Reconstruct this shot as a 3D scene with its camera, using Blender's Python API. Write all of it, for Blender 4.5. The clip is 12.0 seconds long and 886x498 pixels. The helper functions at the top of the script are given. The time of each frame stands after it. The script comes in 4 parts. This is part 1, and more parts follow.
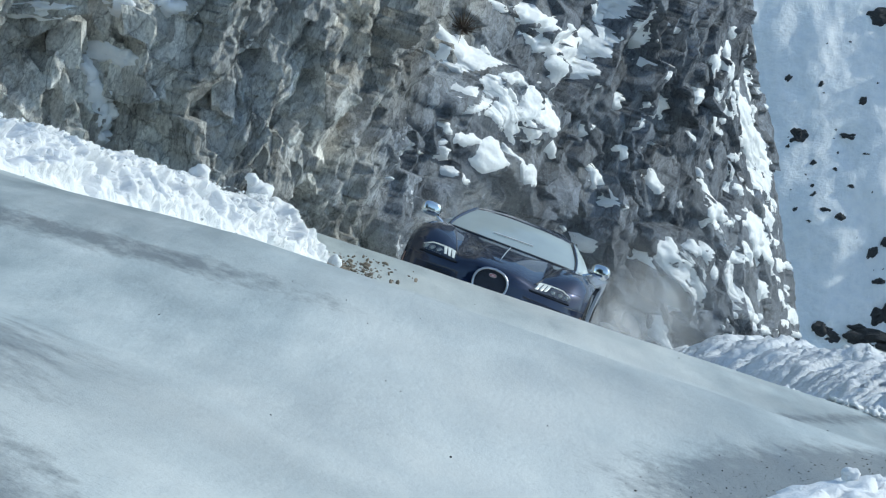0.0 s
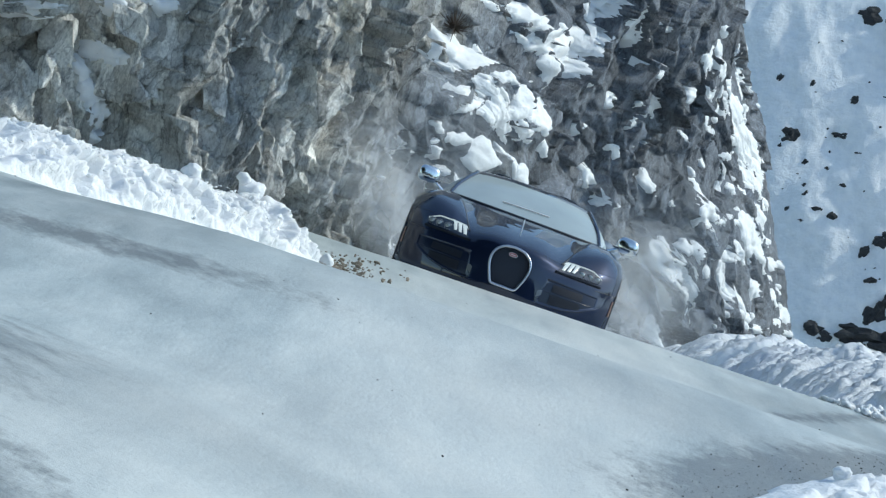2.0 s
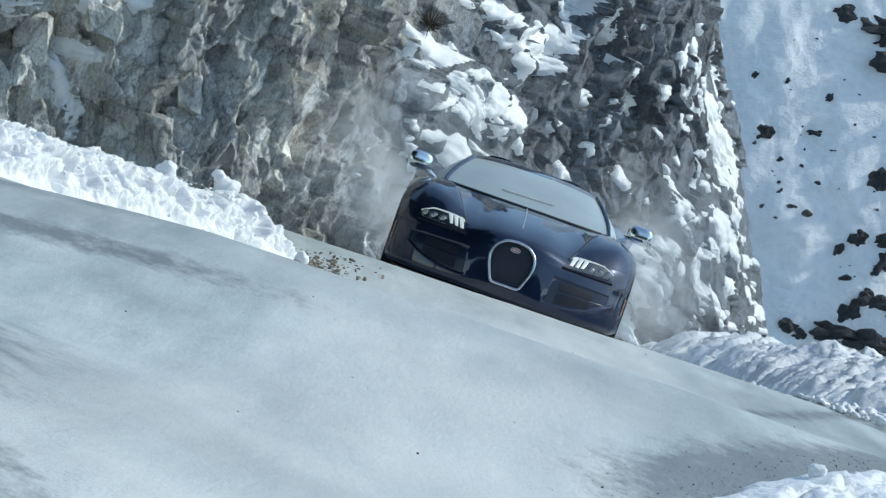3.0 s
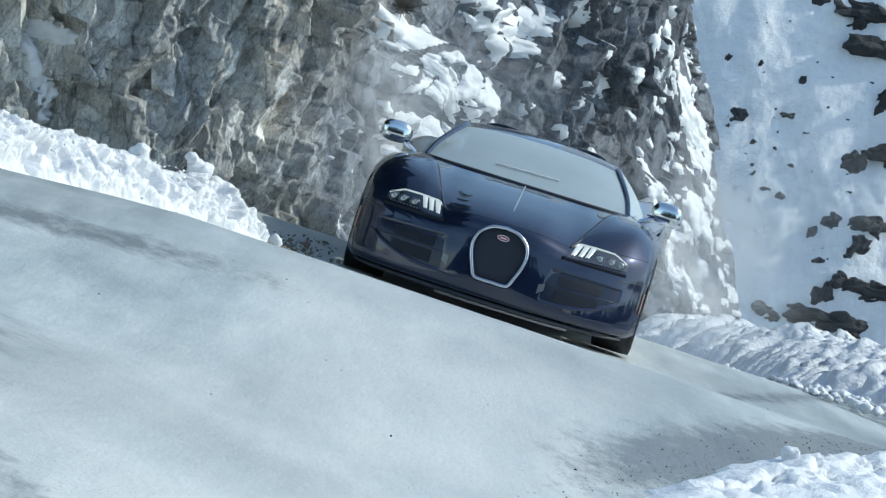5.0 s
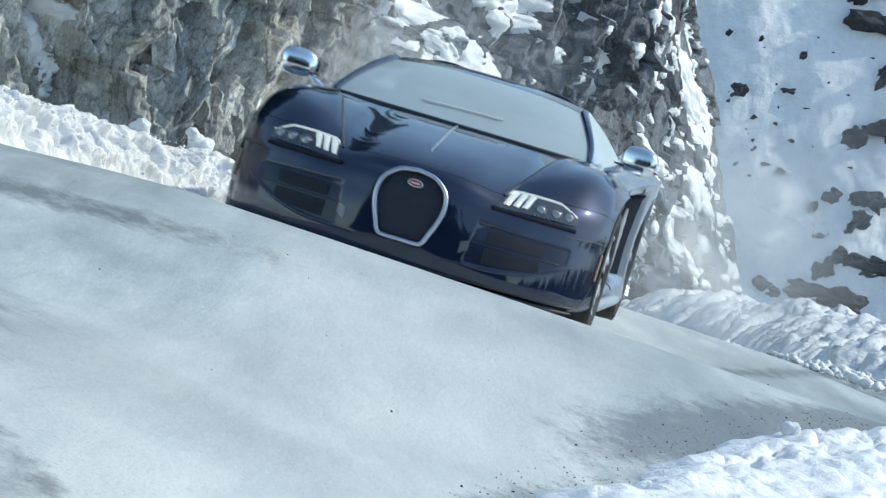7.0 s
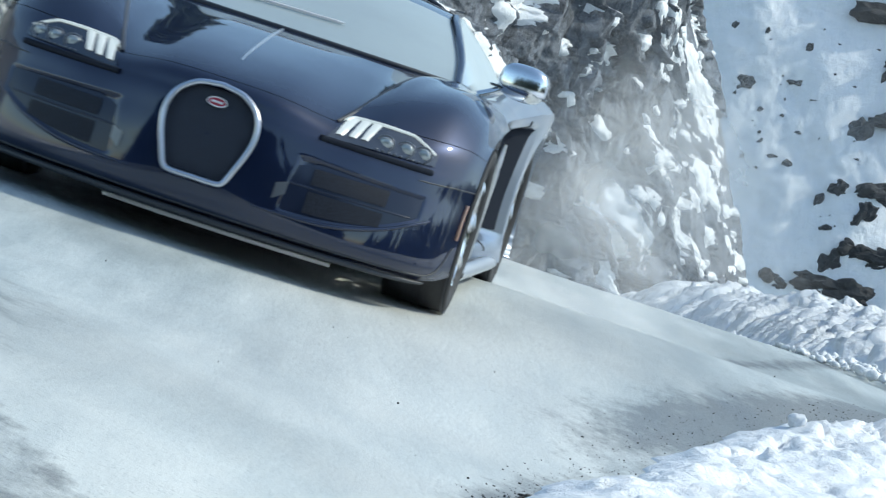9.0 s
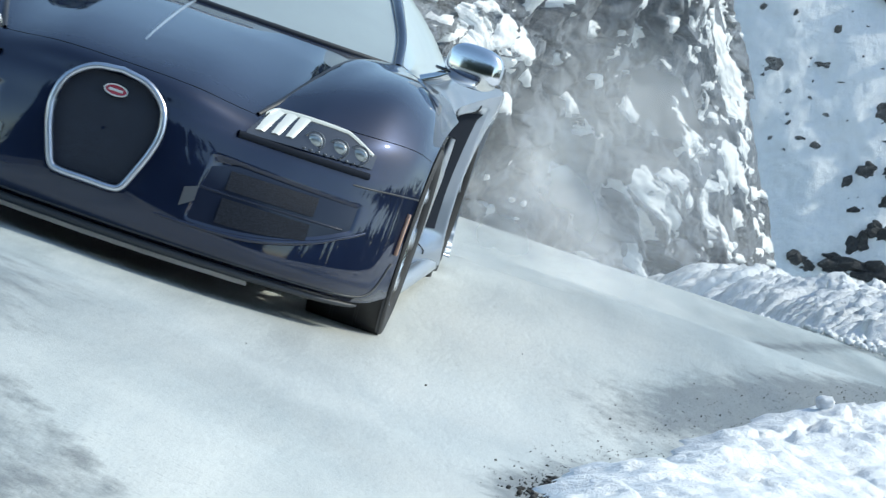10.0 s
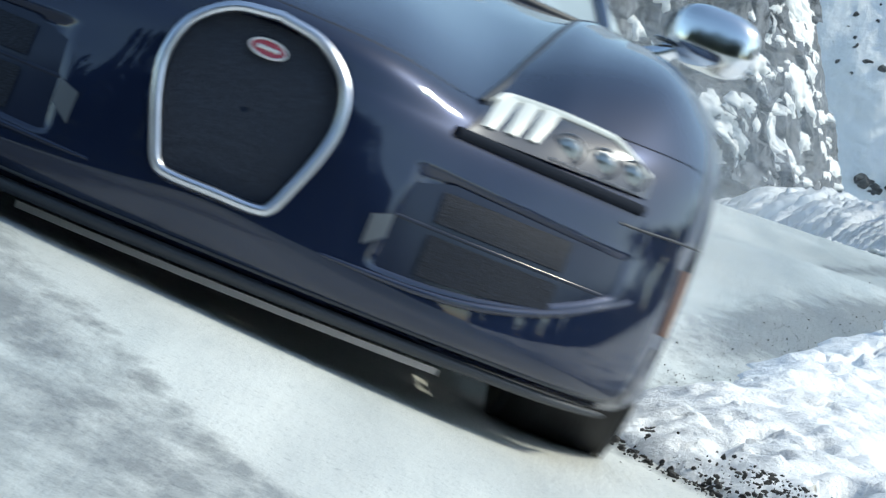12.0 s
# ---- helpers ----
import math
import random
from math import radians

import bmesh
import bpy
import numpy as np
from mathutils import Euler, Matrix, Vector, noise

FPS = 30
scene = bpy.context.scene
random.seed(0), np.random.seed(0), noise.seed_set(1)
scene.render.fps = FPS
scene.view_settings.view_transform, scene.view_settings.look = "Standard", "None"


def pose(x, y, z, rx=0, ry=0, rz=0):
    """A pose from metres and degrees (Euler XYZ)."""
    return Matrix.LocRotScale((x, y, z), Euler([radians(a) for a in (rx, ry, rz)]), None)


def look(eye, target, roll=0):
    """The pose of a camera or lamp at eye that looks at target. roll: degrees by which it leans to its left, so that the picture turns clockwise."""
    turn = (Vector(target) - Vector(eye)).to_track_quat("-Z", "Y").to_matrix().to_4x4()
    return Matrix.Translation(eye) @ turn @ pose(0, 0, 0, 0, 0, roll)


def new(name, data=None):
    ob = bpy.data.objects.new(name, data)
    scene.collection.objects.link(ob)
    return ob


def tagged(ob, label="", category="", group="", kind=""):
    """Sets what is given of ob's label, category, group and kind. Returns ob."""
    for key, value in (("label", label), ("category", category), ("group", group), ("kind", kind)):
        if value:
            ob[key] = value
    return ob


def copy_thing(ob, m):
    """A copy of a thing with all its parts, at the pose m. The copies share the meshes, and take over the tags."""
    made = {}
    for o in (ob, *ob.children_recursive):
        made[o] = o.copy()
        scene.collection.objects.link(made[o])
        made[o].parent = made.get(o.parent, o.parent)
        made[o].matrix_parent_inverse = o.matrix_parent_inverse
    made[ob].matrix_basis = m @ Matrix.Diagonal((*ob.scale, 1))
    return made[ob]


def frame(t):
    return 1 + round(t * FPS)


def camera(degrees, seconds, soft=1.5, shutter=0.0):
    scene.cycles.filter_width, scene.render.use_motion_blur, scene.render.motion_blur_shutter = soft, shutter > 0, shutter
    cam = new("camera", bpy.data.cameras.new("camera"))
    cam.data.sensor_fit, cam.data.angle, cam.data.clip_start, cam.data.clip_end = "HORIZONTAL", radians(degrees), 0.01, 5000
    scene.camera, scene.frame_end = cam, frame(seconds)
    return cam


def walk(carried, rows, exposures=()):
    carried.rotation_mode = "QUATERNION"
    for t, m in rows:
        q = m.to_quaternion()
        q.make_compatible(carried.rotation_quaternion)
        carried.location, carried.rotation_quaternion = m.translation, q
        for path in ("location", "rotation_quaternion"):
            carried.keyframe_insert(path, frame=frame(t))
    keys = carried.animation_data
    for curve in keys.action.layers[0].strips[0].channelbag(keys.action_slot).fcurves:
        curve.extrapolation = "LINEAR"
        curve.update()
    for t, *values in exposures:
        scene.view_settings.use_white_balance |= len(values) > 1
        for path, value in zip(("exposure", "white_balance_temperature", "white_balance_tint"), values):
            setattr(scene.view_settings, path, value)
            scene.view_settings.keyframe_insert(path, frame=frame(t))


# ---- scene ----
# World: x to the right of the road, y away from the camera, z up; the near road lies at z = 0.
LENS = 7000.0
cam = camera(2 * math.degrees(math.atan(784 / LENS)), 12.0, soft=1.25, shutter=0.85)
STAND = look((0, 0, 0.70), (0, 10, 0.70), roll=18.5)


def aim(right, down):
    """The camera on its tripod, turned by small angles from its first view."""
    return STAND @ pose(0, 0, 0, 0, math.degrees(math.atan(right / LENS)), 0) @ pose(0, 0, 0, math.degrees(math.atan(down / LENS)))


walk(cam, [
    (0.0, aim(0, 0)), (0.5, aim(-0.4, 0)), (1.0, aim(-1.5, 0)), (1.5, aim(-4.8, -0.3)), (2.0, aim(-14.5, -1.6)),
    (2.5, aim(-35.2, -3.4)), (3.0, aim(-58.5, -6)), (3.2, aim(-67, -8)), (4.0, aim(-94, -20)), (4.8, aim(-105, -33.5)),
    (5.0, aim(-105.6, -37)), (5.5, aim(-105.8, -46)), (6.0, aim(-106, -57.5)), (6.5, aim(-105.6, -71.5)),
    (7.0, aim(-104.6, -80.5)), (7.2, aim(-104.6, -83)), (8.0, aim(-101.5, -88.5)), (8.8, aim(-96, -93)), (9.0, aim(-93.4, -95)),
    (9.5, aim(-71.2, -106)), (10.0, aim(-44.2, -126.6)), (10.5, aim(-12.2, -156.5)), (11.0, aim(22.5, -196.5)),
    (11.5, aim(54.5, -236)), (12.0, aim(74, -261.9))],
    exposures=[(0.0, 0.14, 6230, -2), (6.0, 0.28, 6420, -1), (9.0, 0.40, 6500, -1), (12.0, 0.52, 6760, -1)])

# ---- daylight ----
SUN_TURN, SUN_HEIGHT = 80.0, 46.0
sky_world = bpy.data.worlds.new("winter_sky")
scene.world = sky_world
sky_world.use_nodes = True
wn = sky_world.node_tree.nodes
sky = wn.new("ShaderNodeTexSky")
sky.sky_type = "NISHITA"
sky.sun_disc = False
sky.sun_elevation, sky.sun_rotation = radians(SUN_HEIGHT), radians(SUN_TURN)
sky.altitude, sky.air_density, sky.dust_density = 1200, 1.2, 2.2
wn["Background"].inputs["Strength"].default_value = 0.175
sky_world.node_tree.links.new(sky.outputs[0], wn["Background"].inputs["Color"])

sun = new("sun", bpy.data.lights.new("sun", "SUN"))
sun.data.energy, sun.data.angle, sun.data.color = 2.35, radians(0.6), (1.0, 0.95, 0.88)
sun.matrix_world = look((80 * math.sin(radians(SUN_TURN)) * math.cos(radians(SUN_HEIGHT)),
                         80 * math.cos(radians(SUN_TURN)) * math.cos(radians(SUN_HEIGHT)),
                         80 * math.sin(radians(SUN_HEIGHT))), (0, 0, 0))


# ---- materials ----
def material(name, rough=0.5, metal=0.0, color=(0.5, 0.5, 0.5), **more):
    mat = bpy.data.materials.new(name)
    mat.use_nodes = True
    bsdf = mat.node_tree.nodes["Principled BSDF"]
    bsdf.inputs["Base Color"].default_value = (*color, 1)
    bsdf.inputs["Roughness"].default_value = rough
    bsdf.inputs["Metallic"].default_value = metal
    for key, value in more.items():
        bsdf.inputs[key.replace("_", " ")].default_value = value
    return mat


class Nodes:
    """Short hand for wiring a material."""

    def __init__(self, mat):
        self.tree = mat.node_tree
        self.bsdf = self.tree.nodes["Principled BSDF"]

    def add(self, kind, **values):
        node = self.tree.nodes.new("ShaderNode" + kind)
        for key, value in values.items():
            node.inputs[key.replace("_", " ")].default_value = value
        return node

    def wire(self, a, b):
        self.tree.links.new(a, b)

    def place(self, sx=1, sy=1, sz=1, turn=0.0, lean=0.0):
        co = self.add("TexCoord")
        mp = self.add("Mapping", Scale=(sx, sy, sz), Rotation=(0, radians(lean), turn))
        self.wire(co.outputs["Object"], mp.inputs["Vector"])
        return mp.outputs[0]

    def noise(self, at, scale, detail=5, rough=0.6):
        n = self.add("TexNoise", Scale=scale, Detail=detail, Roughness=rough)
        self.wire(at, n.inputs["Vector"])
        return n.outputs[0]

    def ramp(self, value, *stops):
        r = self.add("ValToRGB")
        band = r.color_ramp
        while len(band.elements) < len(stops):
            band.elements.new(0.5)
        for el, (place_, col) in zip(band.elements, stops):
            el.position = place_
            el.color = (*col, 1) if len(col) == 3 else col
        self.wire(value, r.inputs[0])
        return r.outputs[0]

    def mix(self, fac, a, b, how="MIX"):
        m = self.tree.nodes.new("ShaderNodeMix")
        m.data_type, m.blend_type = "RGBA", how
        for sock, v in ((m.inputs[0], fac), (m.inputs[6], a), (m.inputs[7], b)):
            if isinstance(v, bpy.types.NodeSocket):
                self.wire(v, sock)
            elif isinstance(v, (int, float)):
                sock.default_value = v
            else:
                sock.default_value = (*v, 1)
        return m.outputs[2]

    def bump(self, height, strength, distance):
        b = self.add("Bump", Strength=strength, Distance=distance)
        self.wire(height, b.inputs["Height"])
        last = self.bsdf.inputs["Normal"]
        if last.is_linked:
            self.wire(last.links[0].from_socket, b.inputs["Normal"])
        self.wire(b.outputs[0], last)

    def color(self, sock):
        self.wire(sock, self.bsdf.inputs["Base Color"])

    def rough(self, sock):
        self.wire(sock, self.bsdf.inputs["Roughness"])


def g(v):
    return (v, v, v)


def snow_material():
    mat = material("snow", 0.55, 0, (0.86, 0.87, 0.89))
    n = Nodes(mat)
    at = n.place()
    n.color(n.ramp(n.noise(at, 6, 6), (0.3, (0.78, 0.80, 0.83)), (0.6, (0.88, 0.885, 0.89))))
    n.bump(n.noise(at, 14, 6, 0.65), 0.7, 0.03)
    n.bump(n.noise(at, 90, 4, 0.7), 0.5, 0.006)
    return mat


def road_material():
    """Frosted asphalt: pale with thin snow, paler along the middle, streaks rubbed along the road, bare grey patches
    with grit.
    """
    mat = material("frosted_asphalt", 0.55)
    n = Nodes(mat)
    long_at = n.place(1.0, 0.13, 1.0, 0.10)
    at = n.place()
    streak = n.noise(long_at, 3.2, 8, 0.66)
    broad = n.noise(n.place(0.5, 0.22, 1, 0.08), 1.1, 5, 0.6)
    frost = n.ramp(streak, (0.30, (0.26, 0.305, 0.315)), (0.48, (0.40, 0.45, 0.455)), (0.68, (0.55, 0.59, 0.585)))
    bare = n.ramp(broad, (0.38, g(0.65)), (0.56, g(0)))
    asphalt = n.mix(n.noise(at, 60, 4, 0.8), (0.045, 0.05, 0.055), (0.17, 0.18, 0.185))
    col = n.mix(bare, frost, n.mix(0.6, frost, asphalt))
    lane = n.add("Attribute")
    lane.attribute_name = "pale_middle"
    col = n.mix(lane.outputs["Fac"], col, (0.79, 0.77, 0.715))
    worn = n.add("Attribute")
    worn.attribute_name = "worn"
    edge = n.add("Math")
    edge.operation = "MULTIPLY_ADD"
    n.wire(n.noise(n.place(1, 0.35, 1, 0.5), 9, 7, 0.75), edge.inputs[0])
    edge.inputs[1].default_value = 1.05
    n.wire(worn.outputs["Fac"], edge.inputs[2])
    col = n.mix(n.ramp(edge.outputs[0], (0.72, g(0)), (1.6, g(0.72))), col, asphalt)
    grit = n.ramp(n.noise(at, 70, 3, 0.75), (0.33, (0.45, 0.47, 0.48)), (0.43, g(1)))
    n.color(n.mix(0.55, col, grit, "MULTIPLY"))
    n.rough(n.ramp(streak, (0.3, g(0.42)), (0.7, g(0.62))))
    n.bump(n.noise(at, 45, 5, 0.7), 0.35, 0.01)
    n.bump(n.noise(long_at, 6, 6, 0.6), 0.3, 0.03)
    return mat


def rock_material():
    mat = material("cliff_rock", 0.8)
    n = Nodes(mat)
    at = n.place(1.0, 0.55, 0.55, 0, -12)
    swirl = n.add("TexNoise", Scale=1.6, Detail=5, Roughness=0.6)
    n.wire(at, swirl.inputs["Vector"])
    bent = n.mix(0.55, at, swirl.outputs["Color"], "ADD")
    # broken blocks, each of its own tone, with dark joints between them
    tones, joints = [], []
    for scale in (1.7, 5.0):
        cell, rim = n.add("TexVoronoi", Scale=scale), n.add("TexVoronoi", Scale=scale)
        rim.feature = "DISTANCE_TO_EDGE"
        for node in (cell, rim):
            n.wire(bent, node.inputs["Vector"])
        tones.append(cell.outputs["Color"])
        joints.append(rim.outputs["Distance"])
    hue = n.ramp(n.noise(bent, 0.8, 6, 0.65), (0.32, (0.23, 0.265, 0.315)), (0.46, (0.36, 0.385, 0.41)),
                 (0.57, (0.45, 0.445, 0.42)), (0.70, (0.50, 0.44, 0.35)))
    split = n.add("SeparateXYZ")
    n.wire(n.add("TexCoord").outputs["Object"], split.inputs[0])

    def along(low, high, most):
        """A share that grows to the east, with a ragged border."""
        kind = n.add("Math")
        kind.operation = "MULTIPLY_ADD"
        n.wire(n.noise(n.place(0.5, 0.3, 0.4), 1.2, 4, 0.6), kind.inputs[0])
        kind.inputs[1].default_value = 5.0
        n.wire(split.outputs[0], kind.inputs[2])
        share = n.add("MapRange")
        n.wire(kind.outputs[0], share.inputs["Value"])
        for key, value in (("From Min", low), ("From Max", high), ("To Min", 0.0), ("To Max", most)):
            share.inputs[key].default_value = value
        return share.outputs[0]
    # the west end's stronger sunlight is put into the colour as paler rock
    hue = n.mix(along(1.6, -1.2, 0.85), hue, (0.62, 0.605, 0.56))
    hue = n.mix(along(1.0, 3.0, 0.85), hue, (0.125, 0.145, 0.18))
    for tone, low, high in ((tones[0], 0.60, 1.20), (tones[1], 0.74, 1.22)):
        hue = n.mix(1.0, hue, n.ramp(tone, (0.1, g(low)), (0.9, g(high))), "MULTIPLY")
    fine = n.ramp(n.noise(bent, 7, 12, 0.72), (0.32, g(0.40)), (0.47, g(0.95)), (0.66, g(1.35)))
    col = n.mix(1.0, hue, fine, "MULTIPLY")
    flecks = n.ramp(n.noise(at, 38, 5, 0.7), (0.36, g(0.62)), (0.48, g(1)), (0.64, g(1.25)))
    col = n.mix(0.7, col, flecks, "MULTIPLY")
    for rim, wide in ((joints[0], 0.02), (joints[1], 0.03)):
        col = n.mix(1.0, col, n.ramp(rim, (0.0, g(0.62)), (wide, g(1))), "MULTIPLY")
    # snow dust that lies on what faces up
    geo = n.add("NewGeometry")
    sep = n.add("SeparateXYZ")
    n.wire(geo.outputs["Normal"], sep.inputs[0])
    add = n.add("Math")
    add.operation = "MULTIPLY_ADD"
    n.wire(n.noise(at, 7, 6, 0.7), add.inputs[0])
    add.inputs[1].default_value = 0.9
    n.wire(sep.outputs[2], add.inputs[2])
    n.color(n.mix(n.ramp(add.outputs[0], (1.08, g(0)), (1.18, g(1))), col, (0.78, 0.80, 0.83)))
    n.bump(tones[1], 0.5, 0.10)
    n.bump(joints[0], 0.5, 0.10)
    n.bump(n.noise(bent, 9, 10, 0.72), 0.75, 0.10)
    n.bump(n.noise(at, 45, 5, 0.7), 0.5, 0.02)
    return mat


SNOW, ROAD, ROCK = snow_material(), road_material(), rock_material()
DIRT = material("frozen_soil", 0.9, 0, (0.050, 0.048, 0.046))


# ---- noise and mesh tools ----
def hash2(ix, iy, seed):
    v = np.sin(ix * 127.1 + iy * 311.7 + seed * 74.7) * 43758.5453
    return v - np.floor(v)


def value_noise(x, y, seed=0):
    ix, iy = np.floor(x), np.floor(y)
    fx, fy = x - ix, y - iy
    fx, fy = fx * fx * (3 - 2 * fx), fy * fy * (3 - 2 * fy)
    a, b = hash2(ix, iy, seed), hash2(ix + 1, iy, seed)
    c, d = hash2(ix, iy + 1, seed), hash2(ix + 1, iy + 1, seed)
    return (a + (b - a) * fx) * (1 - fy) + (c + (d - c) * fx) * fy - 0.5


def fbm(x, y, octaves=5, gain=0.5, seed=0):
    total, amp = 0, 1.0
    for k in range(octaves):
        total = total + amp * value_noise(x * 2 ** k + 17.3 * k, y * 2 ** k - 9.1 * k, seed + k)
        amp *= gain
    return total


def facets(x, y, seed=0, tilt=1.0):
    """Broken rock: every cell of a jittered net is a plane of its own height and lean."""
    best = np.full(x.shape, 1e9)
    out = np.zeros(x.shape)
    ix, iy = np.floor(x), np.floor(y)
    for dx in (-1, 0, 1):
        for dy in (-1, 0, 1):
            cx, cy = ix + dx, iy + dy
            px = cx + 0.15 + 0.7 * hash2(cx, cy, seed)
            py = cy + 0.15 + 0.7 * hash2(cx, cy, seed + 3)
            dist = (x - px) ** 2 + (y - py) ** 2
            val = hash2(cx, cy, seed + 5) - 0.5 + tilt * ((x - px) * (hash2(cx, cy, seed + 7) - 0.5) + (y - py) * (hash2(cx, cy, seed + 9) - 0.5))
            near = dist < best
            best = np.where(near, dist, best)
            out = np.where(near, val, out)
    return out


def grid_mesh(name, pts, closed=False, flip=False):
    """A sheet from an array of points, rows by columns."""
    rows, cols = pts.shape[:2]
    idx = np.arange(rows * cols).reshape(rows, cols)
    if closed:
        idx = np.concatenate([idx, idx[:, :1]], axis=1)
    a, b, c, d = idx[:-1, :-1].ravel(), idx[:-1, 1:].ravel(), idx[1:, 1:].ravel(), idx[1:, :-1].ravel()
    quads = np.stack([a, b, c, d] if not flip else [a, d, c, b], axis=1)
    me = bpy.data.meshes.new(name)
    me.vertices.add(rows * cols)
    me.vertices.foreach_set("co", pts.reshape(-1).astype(np.float32))
    me.loops.add(quads.size)
    me.loops.foreach_set("vertex_index", quads.reshape(-1).astype(np.int32))
    me.polygons.add(len(quads))
    me.polygons.foreach_set("loop_start", np.arange(0, quads.size, 4, dtype=np.int32))
    me.update(calc_edges=True)
    return me


def sheet(name, pts, mat, smooth=True, flip=False, closed=False):
    me = grid_mesh(name, pts, closed, flip)
    me.materials.append(mat)
    if smooth:
        me.polygons.foreach_set("use_smooth", np.ones(len(me.polygons), dtype=bool))
    return new(name, me)


def curve_through(keys, t):
    """A smooth curve (Catmull-Rom) through keys at the places t (0 to len - 1)."""
    k = np.asarray(keys, float)
    k = np.concatenate([[2 * k[0] - k[1]], k, [2 * k[-1] - k[-2]]])
    t = np.clip(np.asarray(t, float), 0, len(k) - 3 - 1e-9)
    i = np.floor(t).astype(int)
    f = (t - i)[..., None] if k.ndim > 1 else t - i
    p0, p1, p2, p3 = k[i], k[i + 1], k[i + 2], k[i + 3]
    return 0.5 * (2 * p1 + (p2 - p0) * f + (2 * p0 - 5 * p1 + 4 * p2 - p3) * f ** 2 + (3 * p1 - p0 - 3 * p2 + p3) * f ** 3)


def eased(x, xs, ys):
    """Heights ys at places xs, joined smoothly."""
    j = np.interp(x, xs, np.arange(len(xs)))
    return curve_through(ys, j)


# ---- the lie of the land ----
WAVE_AT = [-60, 6, 8, 10, 12, 14, 16, 17.5, 18.5, 20, 22, 24, 26, 28, 29.5, 31, 33, 36, 41, 45, 55, 90]
WAVE = [-0.2, 0.05, 0.055, 0.068, 0.095, 0.21, 0.355, 0.455, 0.465, 0.40, 0.34, 0.355, 0.38, 0.475, 0.522, 0.46, 0.39, 0.28, 0.06, 0.0, -0.15, -0.5]


def road_height(x, y):
    x, y = np.asarray(x, float), np.asarray(y, float)
    z = eased(y, WAVE_AT, WAVE)
    # the crest fades out towards the inner edge, the road falls a little there
    left = np.clip((-0.9 - x) / 1.2, 0, 1)
    z = z - 0.10 * left * np.exp(-((y - 18.2) / 1.8) ** 2)
    right = np.clip((x - 1.6) / 2.0, 0, 1)
    z = z + 0.03 * right * np.exp(-((y - 28) / 4.0) ** 2)
    # banked at the near end of the bend
    z = z + 0.125 * np.clip(0.3 - x, 0, 2.6) * np.exp(-((y - 7.5) / 3.5) ** 2)
    return z + 0.012 * fbm(x * 0.9, y * 0.5, 3, 0.5, 4)


ys = np.concatenate([np.linspace(-40, 4, 45), np.linspace(4.2, 24, 260), np.linspace(24.1, 48, 200), np.linspace(48.5, 95, 50)])
xs = np.concatenate([np.linspace(-26, -6, 20), np.linspace(-5.8, 5.8, 180), np.linspace(6, 26, 20)])
gx, gy = np.meshgrid(xs, ys)
road = sheet("road", np.stack([gx, gy, road_height(gx, gy)], -1), ROAD)
FORE_Y = [4.2, 6.0, 7.2, 8.4, 9.1, 10.4, 12.5, 14.6, 17.6, 21, 25]
FORE_X = [5.0, 2.6, 1.45, 0.74, 0.52, 0.64, 1.02, 1.50, 2.55, 4.2, 7.2]
beside = gx - eased(gy, FORE_Y, FORE_X)
worn = (0.62 * np.exp(-((beside + 0.10) / 0.38) ** 2) * np.clip((gy - 11.5) / 3, 0, 1) * np.clip((23 - gy) / 3, 0, 1)
        + 0.55 * np.exp(-((beside + 0.03) / 0.13) ** 2) * np.clip((13 - gy) / 3, 0, 1) * np.clip((gy - 7.5) / 1.5, 0, 1)
        + 0.50 * np.exp(-((gy - 15.2 - 0.7 * (gx + 1.5)) / 0.5) ** 2) * np.clip((0.2 - gx) / 1.2, 0, 1)
        + 0.40 * np.exp(-((gx + 1.9 + 0.25 * (gy - 8)) / 0.25) ** 2) * np.clip((11 - gy) / 3, 0, 1) * np.clip((gy - 5) / 2, 0, 1)
        + 0.34 * np.exp(-((gx + 0.57 + 0.433 * (gy - 6.61)) / 0.065) ** 2) * np.clip((7.4 - gy) / 1.2, 0, 1)
        + 0.18 * np.exp(-((gx + 0.70 + 0.433 * (gy - 6.61)) / 0.16) ** 2) * np.clip((8.0 - gy) / 1.5, 0, 1)
        + 0.34 * np.clip((-0.60 - 0.433 * (gy - 6.61) - gx) / 0.25, 0, 1) * np.clip((13 - gy) / 5, 0, 1) * np.clip((gy - 3) / 2, 0, 1)
        + 0.42 * np.clip((-0.45 - gx) / 0.5, 0, 1) * np.clip((13 - gy) / 4, 0, 1) * np.clip((gy - 6) / 1.5, 0, 1)
        + 0.45 * np.exp(-((gx - 2.0 - 0.30 * (gy - 24)) / 0.14) ** 2) * np.clip((gy - 19) / 3, 0, 1))
road.data.attributes.new("worn", "FLOAT", "POINT").data.foreach_set("value", worn.ravel().astype(np.float32))
pale_middle = 0.55 * np.exp(-((gx - 0.5 - 0.03 * (gy - 14)) / 1.1) ** 2) * (0.75 + 0.9 * fbm(gx * 1.6, gy * 0.35, 4, 0.55, 71))
road.data.attributes.new("pale_middle", "FLOAT", "POINT").data.foreach_set("value", np.clip(pale_middle, 0, 0.6).ravel().astype(np.float32))
tagged(road, "pale frosted mountain road with dark grit streaks", "road", kind="structure")

